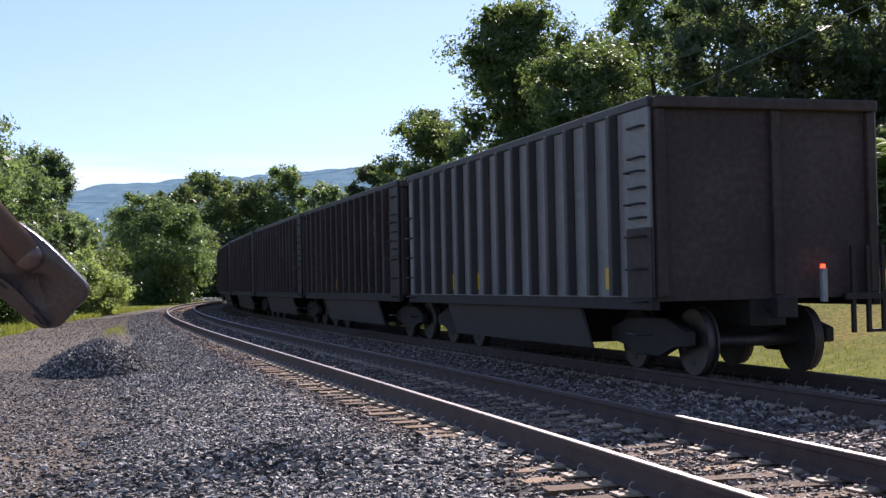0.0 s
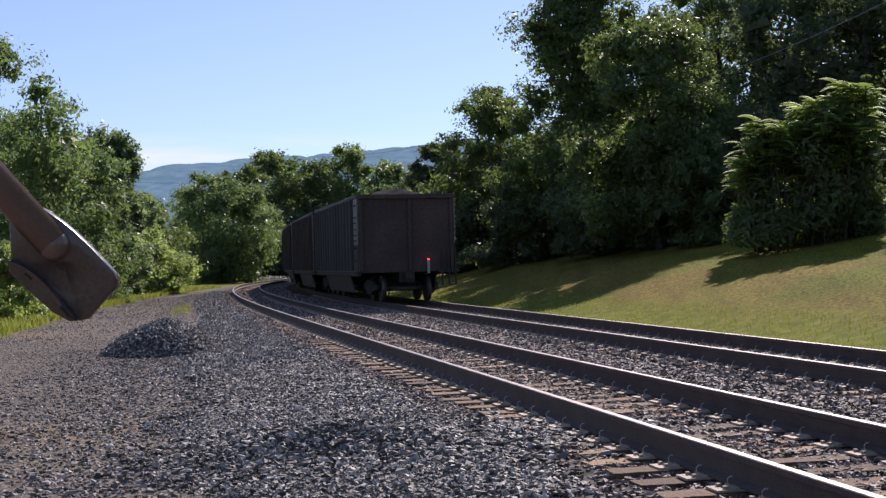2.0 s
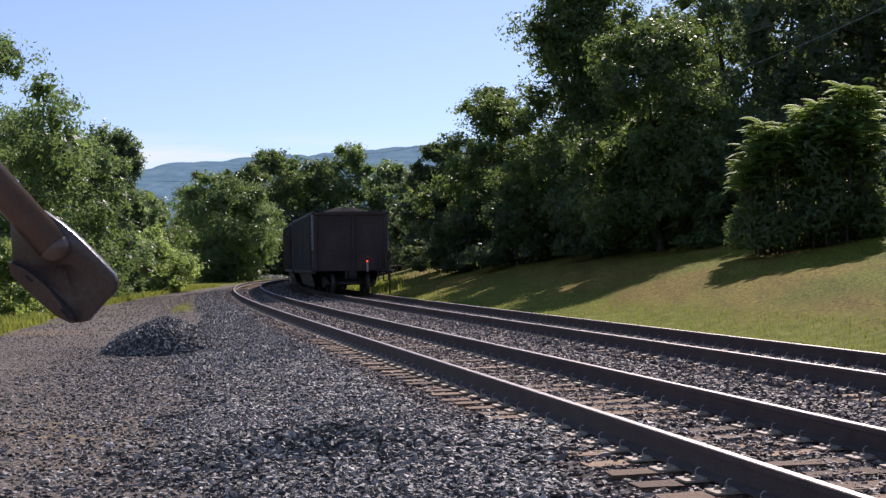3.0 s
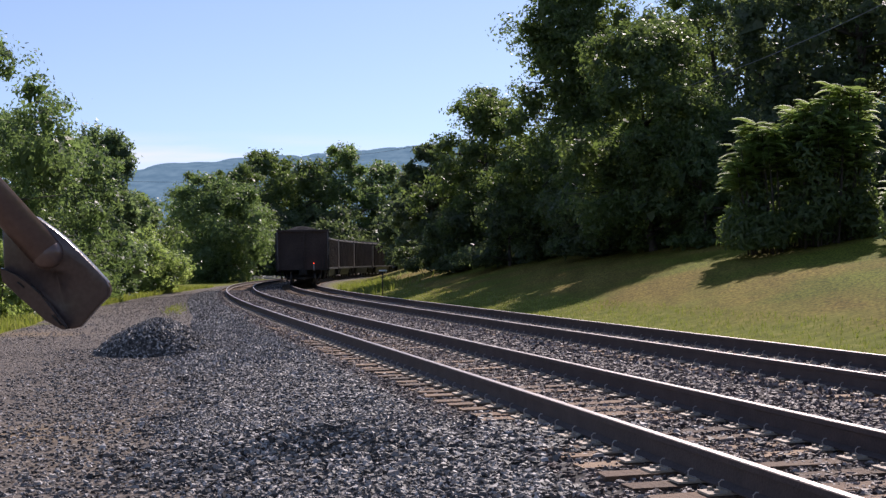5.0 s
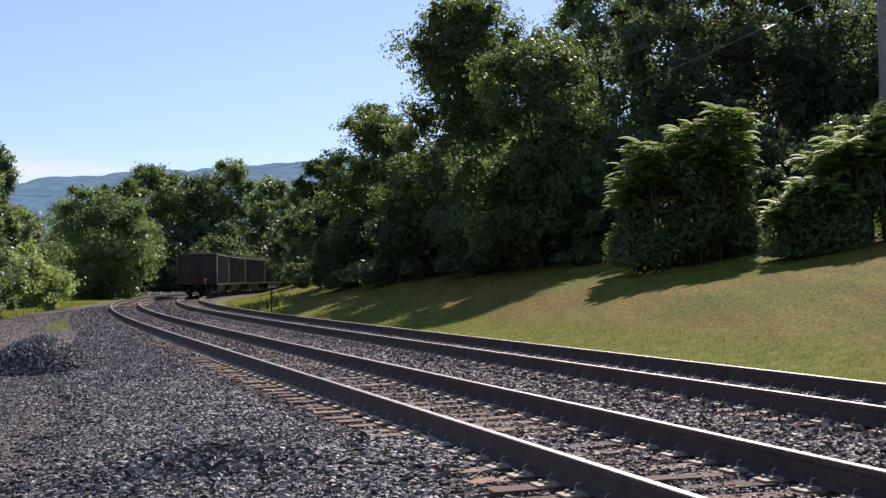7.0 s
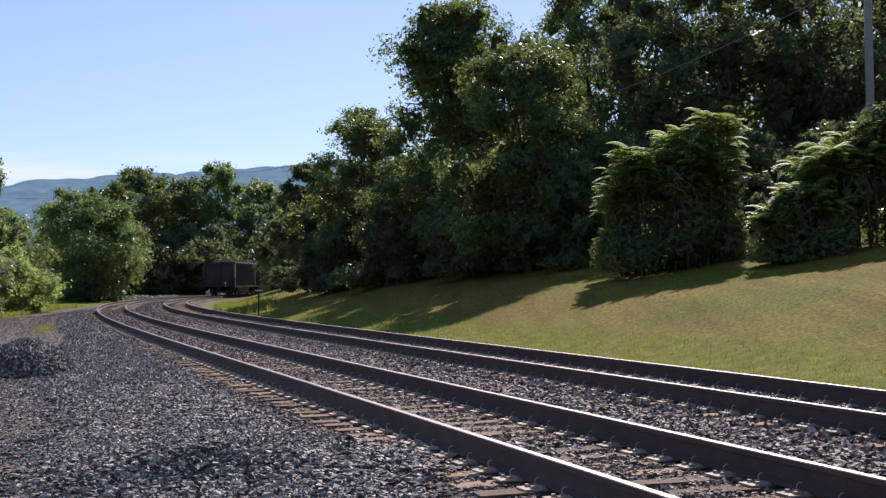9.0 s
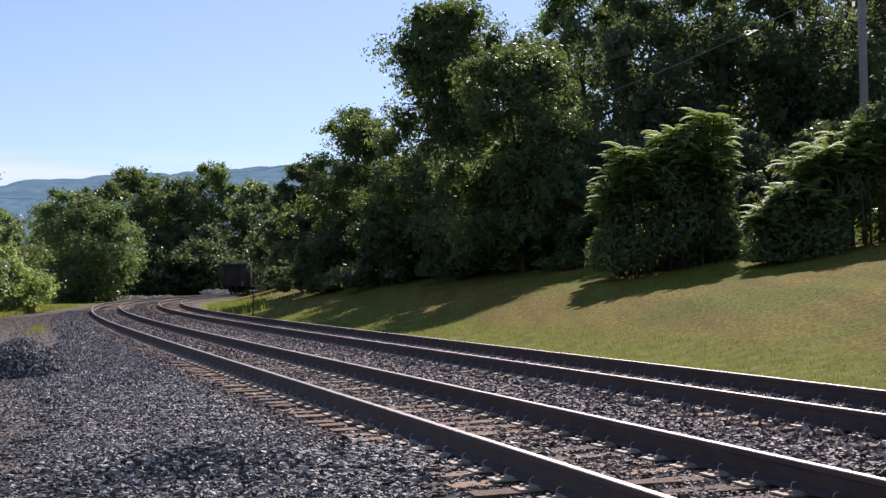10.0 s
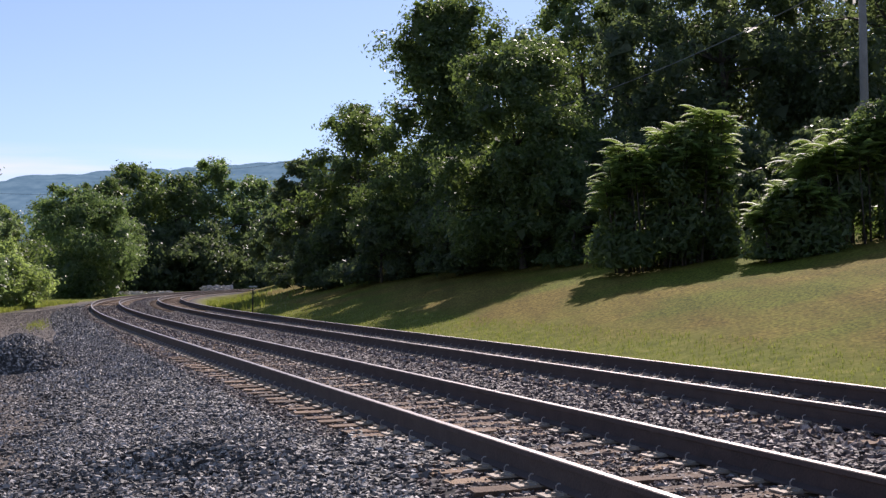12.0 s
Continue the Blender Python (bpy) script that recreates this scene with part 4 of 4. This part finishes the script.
tree("tree", "slender tree behind the bend", -45.5, 150, 13.6, 4.0, leaf_mid, 9000, (0.25, 0.5), 0.05, 80, group=LEFT)
tree("tree", "small tree behind the conifer", -40.5, 112, 9.0, 6.0, leaf_mid, 12000, (0.2, 0.45), 0.03, 79, group=LEFT)
for k, (x, y, h, r, m) in enumerate(((-47.5, 195, 20.6, 7.2, leaf_mid), (-42.0, 192, 18.8, 8.0, leaf_mid), (-36.5, 200, 21.0, 8.4, leaf_bright), (-31.5, 206, 18.8, 7.6, leaf_bright), (-26.5, 216, 15.0, 7.0, leaf_bright), (-45, 184, 11, 7.5, leaf_dark), (-37, 188, 11, 8, leaf_dark), (-29, 196, 9, 7, leaf_dark), (-54, 190, 15, 7, leaf_mid), (-62, 175, 13, 8, leaf_mid), (-19, 225, 13, 7, leaf_mid), (-10, 232, 14, 8, leaf_dark))):
    tree("tree", "leafy tree in the wood beyond the bend", x, y, h, r, m, 13000, (0.38, 0.8), 0.01, 90 + k, 70, group=FAR)

blades("grass_edge", "short green grass fringe along the ballast", 25000, (14, 64), (RIGHT_EDGE - 0.1, RIGHT_EDGE + 3.0), (0.04, 0.11), grass_blade, 101)
blades("verge_grass", "green grass on the road verge", 24000, None, None, (0.08, 0.36), grass_blade, 102,
       place=lambda rng, n: (lambda s: on_line(s, verge(s) - 0.1 - 6 * rng.uniform(0, 1, n) ** 1.5)[:2])(rng.uniform(30, 110, n)))
blades("weed_tuft", "tuft of weeds between road and ballast", 420, None, None, (0.04, 0.14), grass_blade, 103,
       place=lambda rng, n: on_line(rng.normal(53, 3, n), rng.normal(-2.4, 0.22, n))[:2])
blades("tall_weeds", "sunlit tall weeds at the foot of the dark tree", 4500, None, None, (0.1, 0.45), grass_blade, 104,
       place=lambda rng, n: on_line(rng.normal(76, 4, n), RIGHT_EDGE + 0.4 + abs(rng.normal(0, 1.3, n)))[:2])


# ---- marker post, utility pole, cables ----
def marker_post(x, y):
    thing = tagged(new("marker_post"), "thin trackside marker post with a small pale plate", "marker post")
    thing.matrix_basis = pose(x, y, ground_at(x, y))
    bm = bmesh.new()
    rod(bm, (0, 0, -0.2), (0.03, 0, 1.22), 0.03, sides=8)
    part("post", bm, car_iron, thing)
    bm = bmesh.new()
    box(bm, -0.14, -0.1, 1.221, 0.24, 0.1, 1.29)
    part("plate", bevelled(bm, 0.015, 1), sign_plate, thing)


marker_post(-9.2, 60.3)


def utility_pole(x, y, h):
    z = ground_at(x, y)
    thing = tagged(new("utility_pole"), "grey weathered wooden utility pole behind the sumac", "utility pole")
    thing.matrix_basis = pose(x, y, z)
    bm = bmesh.new()
    rod(bm, (0, 0, -0.5), (0, 0, h), 0.17, 0.12, sides=16)
    part("pole", bm, pole_wood, thing)
    bm = bmesh.new()
    box(bm, -1.1, -0.18, h - 0.6, 1.1, -0.125, h - 0.48)
    part("crossarm", bevelled(bm, 0.01, 1), pole_wood, thing)
    return z + h - 0.5


def cable(a, b, sag, radius, mat=cable_black, label="thin black overhead cable"):
    u = np.linspace(0, 1, 25)[:, None]
    line = np.array(a) * (1 - u) + np.array(b) * u - np.array([0, 0, 4 * sag]) * u * (1 - u)
    across = np.cross(np.array(b) - np.array(a), [0, 0, 1.0])
    across /= np.linalg.norm(across)
    ring = [across * math.cos(q) * radius + np.array([0, 0, math.sin(q) * radius]) for q in np.arange(6) * math.pi / 3]
    v = np.stack([line + r for r in ring], 1).reshape(-1, 3)
    k, n = np.arange(24)[:, None] * 6, np.arange(6)
    f = np.stack([k + n, k + (n + 1) % 6, k + 6 + (n + 1) % 6, k + 6 + n], -1).reshape(-1, 4)
    return tagged(part("cable", mesh("cable", v, f, [mat])), label, "cable", "overhead cables")


utility_pole(14.9, 45, 10.5)
cable((14.9, 44.82, 11.9), (-3.5, 72, 9.0), 1.3, 0.016, cable_glint, "thin cable from the utility pole with its sun glint painted grey")
cable((-70, 178, 14.2), (-13.5, 138, 11.4), 0.8, 0.02)
cable((-27, 158, 15.0), (-3.5, 72, 9.0), 0.3, 0.014)

# ---- pale rubble beyond the bend, and the ridge ----
stones("rubble", None, None, 260, (0.25, 0.5), rubble, "row of pale broken rock beside the far track", 120, simple=False,
       place=lambda rng, n: (rng.uniform(-32.2, -28.2, n), rng.uniform(166, 169, n), rng.uniform(-0.3, 0.4, n)))
stones("rubble", None, None, 160, (0.25, 0.5), rubble, "low scatter of pale broken rock beside the far track", 121, simple=False,
       place=lambda rng, n: (rng.uniform(-39.5, -33.0, n), rng.uniform(152, 155, n), rng.uniform(-0.5, -0.1, n)))


def ridge():
    """Wooded mountain ridge far beyond the valley."""
    x = np.linspace(-2600, 1800, 720)
    crest = np.interp(x, [-2600, -1045, -912, -552, -472, -352, -299, -100, 300, 1800], [130, 226, 250, 261, 270, 275, 279, 280, 250, 160])
    crest = crest + np.array([5 * noise.noise((float(a) * 0.02, 0, 0)) + 2.5 * noise.noise((float(a) * 0.05, 3, 0)) + 3.0 * noise.noise((float(a) * 0.13, 5, 0)) for a in x])
    rows = []
    for u in np.linspace(0, 1, 24):
        wob = np.array([noise.noise((float(a) * 0.006, u * 3, 7)) for a in x])
        rows.append(np.stack([x, 2100 + 900 * u + 60 * wob, -5 + (crest + 5) * np.sin(u * math.pi / 2) + 8 * wob * (1 - u)], 1))
    v = np.concatenate(rows)
    i = np.arange(len(v)).reshape(24, 720)
    q = np.stack([i[:-1, :-1], i[:-1, 1:], i[1:, 1:], i[1:, :-1]], -1).reshape(-1, 4)
    # the distance haze is painted in: a pale blue that glows by itself
    m = bpy.data.materials.new("far_forest_haze")
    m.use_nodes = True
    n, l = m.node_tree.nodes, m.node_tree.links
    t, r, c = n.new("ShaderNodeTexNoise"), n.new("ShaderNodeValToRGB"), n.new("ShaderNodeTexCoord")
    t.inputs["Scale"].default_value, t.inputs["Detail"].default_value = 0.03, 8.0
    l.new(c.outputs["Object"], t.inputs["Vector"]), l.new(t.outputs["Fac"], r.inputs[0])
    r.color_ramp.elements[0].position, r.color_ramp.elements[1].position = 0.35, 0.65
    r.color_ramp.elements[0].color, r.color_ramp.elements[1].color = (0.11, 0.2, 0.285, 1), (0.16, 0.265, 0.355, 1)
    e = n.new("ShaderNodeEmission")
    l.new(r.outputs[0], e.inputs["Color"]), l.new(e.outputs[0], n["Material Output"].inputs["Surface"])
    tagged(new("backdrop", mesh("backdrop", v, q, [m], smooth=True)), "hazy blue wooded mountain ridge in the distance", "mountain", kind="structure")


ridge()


# ---- the metal bracket close to the eye ----
def bracket():
    """Local x right, y up, z towards the eye."""
    thing = tagged(new("metal_bracket"), "brown painted steel bracket cap welded to a round bar", "bracket")
    thing.matrix_basis = BRACKET_AT
    k = 0.000711

    def place(u, v, z):
        return ((u - 206) * k / 3, (380 - v) * k / 3, z)

    rim = [(-90, 70), (0, 90), (45, 98), (110, 125), (200, 190), (260, 240), (340, 320), (410, 395), (480, 475), (495, 520), (485, 555), (420, 620), (320, 730), (275, 742), (240, 735), (150, 690), (60, 610), (0, 555), (-90, 470)]
    cx, cy = 190, 420
    bm = bmesh.new()
    loops = []
    for shrink, z in ((0.0, 0.0), (0.6, 0.0004), (0.95, 0.0), (0.975, -0.0006), (0.99, -0.002), (1.0, -0.005), (1.0, -0.014), (0.97, -0.017)):
        loops.append([bm.verts.new(place(cx + (u - cx) * max(shrink, 0.02), cy + (v - cy) * max(shrink, 0.02), z - 0.00003 * (v - cy))) for u, v in rim])
    n = len(rim)
    for a, b in zip(loops, loops[1:]):
        for i in range(n):
            j = (i + 1) % n
            bm.faces.new((a[i], a[j], b[j], b[i]))
    bm.faces.new(loops[0]), bm.faces.new(loops[-1][::-1])
    bmesh.ops.recalc_face_normals(bm, faces=bm.faces)
    for f in bm.faces:
        f.smooth = True
    part("cap", bm, bracket_paint, thing, "glossy brown cap with rounded corners")
    # folded lip along the lower edge
    bm = bmesh.new()
    edge = [(-90, 400), (0, 440), (60, 482), (130, 545), (200, 635), (258, 716)]
    low = [(-90, 474), (0, 560), (62, 615), (152, 694), (238, 739), (266, 740)]
    strip = [[bm.verts.new(place(u, v, z)) for u, v in row] for row, z in ((edge, 0.013), (low, 0.004), (low, -0.03), (edge, -0.002))]
    for a, b in zip(strip, strip[1:] + strip[:1]):
        for i in range(5):
            bm.faces.new((a[i], a[i + 1], b[i + 1], b[i]))
    for i in (0, -1):
        bm.faces.new([r[i] for r in strip])
    bmesh.ops.recalc_face_normals(bm, faces=bm.faces)
    part("lip", bevelled(bm, 0.0012, 2), bracket_paint, thing, "folded lower lip")
    # slots are raised black rods; their colour stands in for the dark inside
    for (u0, v0), (u1, v1) in (((5, 478), (42, 508)), ((84, 500), (122, 532)), ((196, 660), (246, 716))):
        bm = bmesh.new()
        rod(bm, place(u0, v0, 0.0115), place(u1, v1, 0.0105), 0.0012, sides=6)
        part("slot", bm, cable_black, thing, "dark narrow slot")
    bm = bmesh.new()
    end = Vector(place(160, 318, 0.008))
    out = Vector((-0.66, 0.75, 0.06))
    rod(bm, end, end + out * 1.05, 0.0215, sides=32)
    part("bar", bm, bracket_rod, thing, "round brown bar")
    bm = bmesh.new()
    made = bmesh.ops.create_uvsphere(bm, u_segments=28, v_segments=14, radius=1.0)["verts"]
    for v in made:
        v.co = v.co * 0.0215 + end
    for f in bm.faces:
        f.smooth = True
    part("bar_end", bm, bracket_rod, thing, "rounded end of the bar")
    bm = bmesh.new()
    top = end + out * 1.04
    rod(bm, (top.x, -1.9, top.z), (top.x, top.y + 0.06, top.z), 0.035, sides=16)
    part("post", bm, bracket_paint, thing, "steel post that carries the bar")


BRACKET_AT = Matrix.Translation((-0.6730, 1.6000, 1.2703)) @ Matrix((Vector((0.9957, 0.0903, -0.0197)), Vector((0.0207, -0.0106, 0.9997)), Vector((0.0901, -0.9959, -0.0124)))).transposed().to_4x4()
bracket()


# ---- how the train goes ----
def car_pose(rear):
    a, b = (on_line(rear + d, TRACK_2) for d in (1.35, BODY - 1.35))
    turn = math.atan2(b[0] - a[0], b[1] - a[1])
    return pose(a[0] - 1.35 * math.sin(turn), a[1] - 1.35 * math.cos(turn), 0, 0, 0, -math.degrees(turn))


def motions():
    for i, c in enumerate(cars):
        walk(c, [(t / 2, car_pose(START + SPEED * t / 2 + PITCH * i + 0.4 * max(0.0, 1 - t / 3))) for t in range(25)])
    for truck in [o for o in car.children if o.name.startswith("truck")]:
        for w in [o for o in truck.children if o.name.startswith("wheelset")]:
            x, y, z = w.matrix_basis.translation
            walk(w, [(f / 30, pose(x, y, z) @ pose(0, 0, 0, -math.degrees(SPEED / 0.42 * f / 30))) for f in range(361)])


motions()
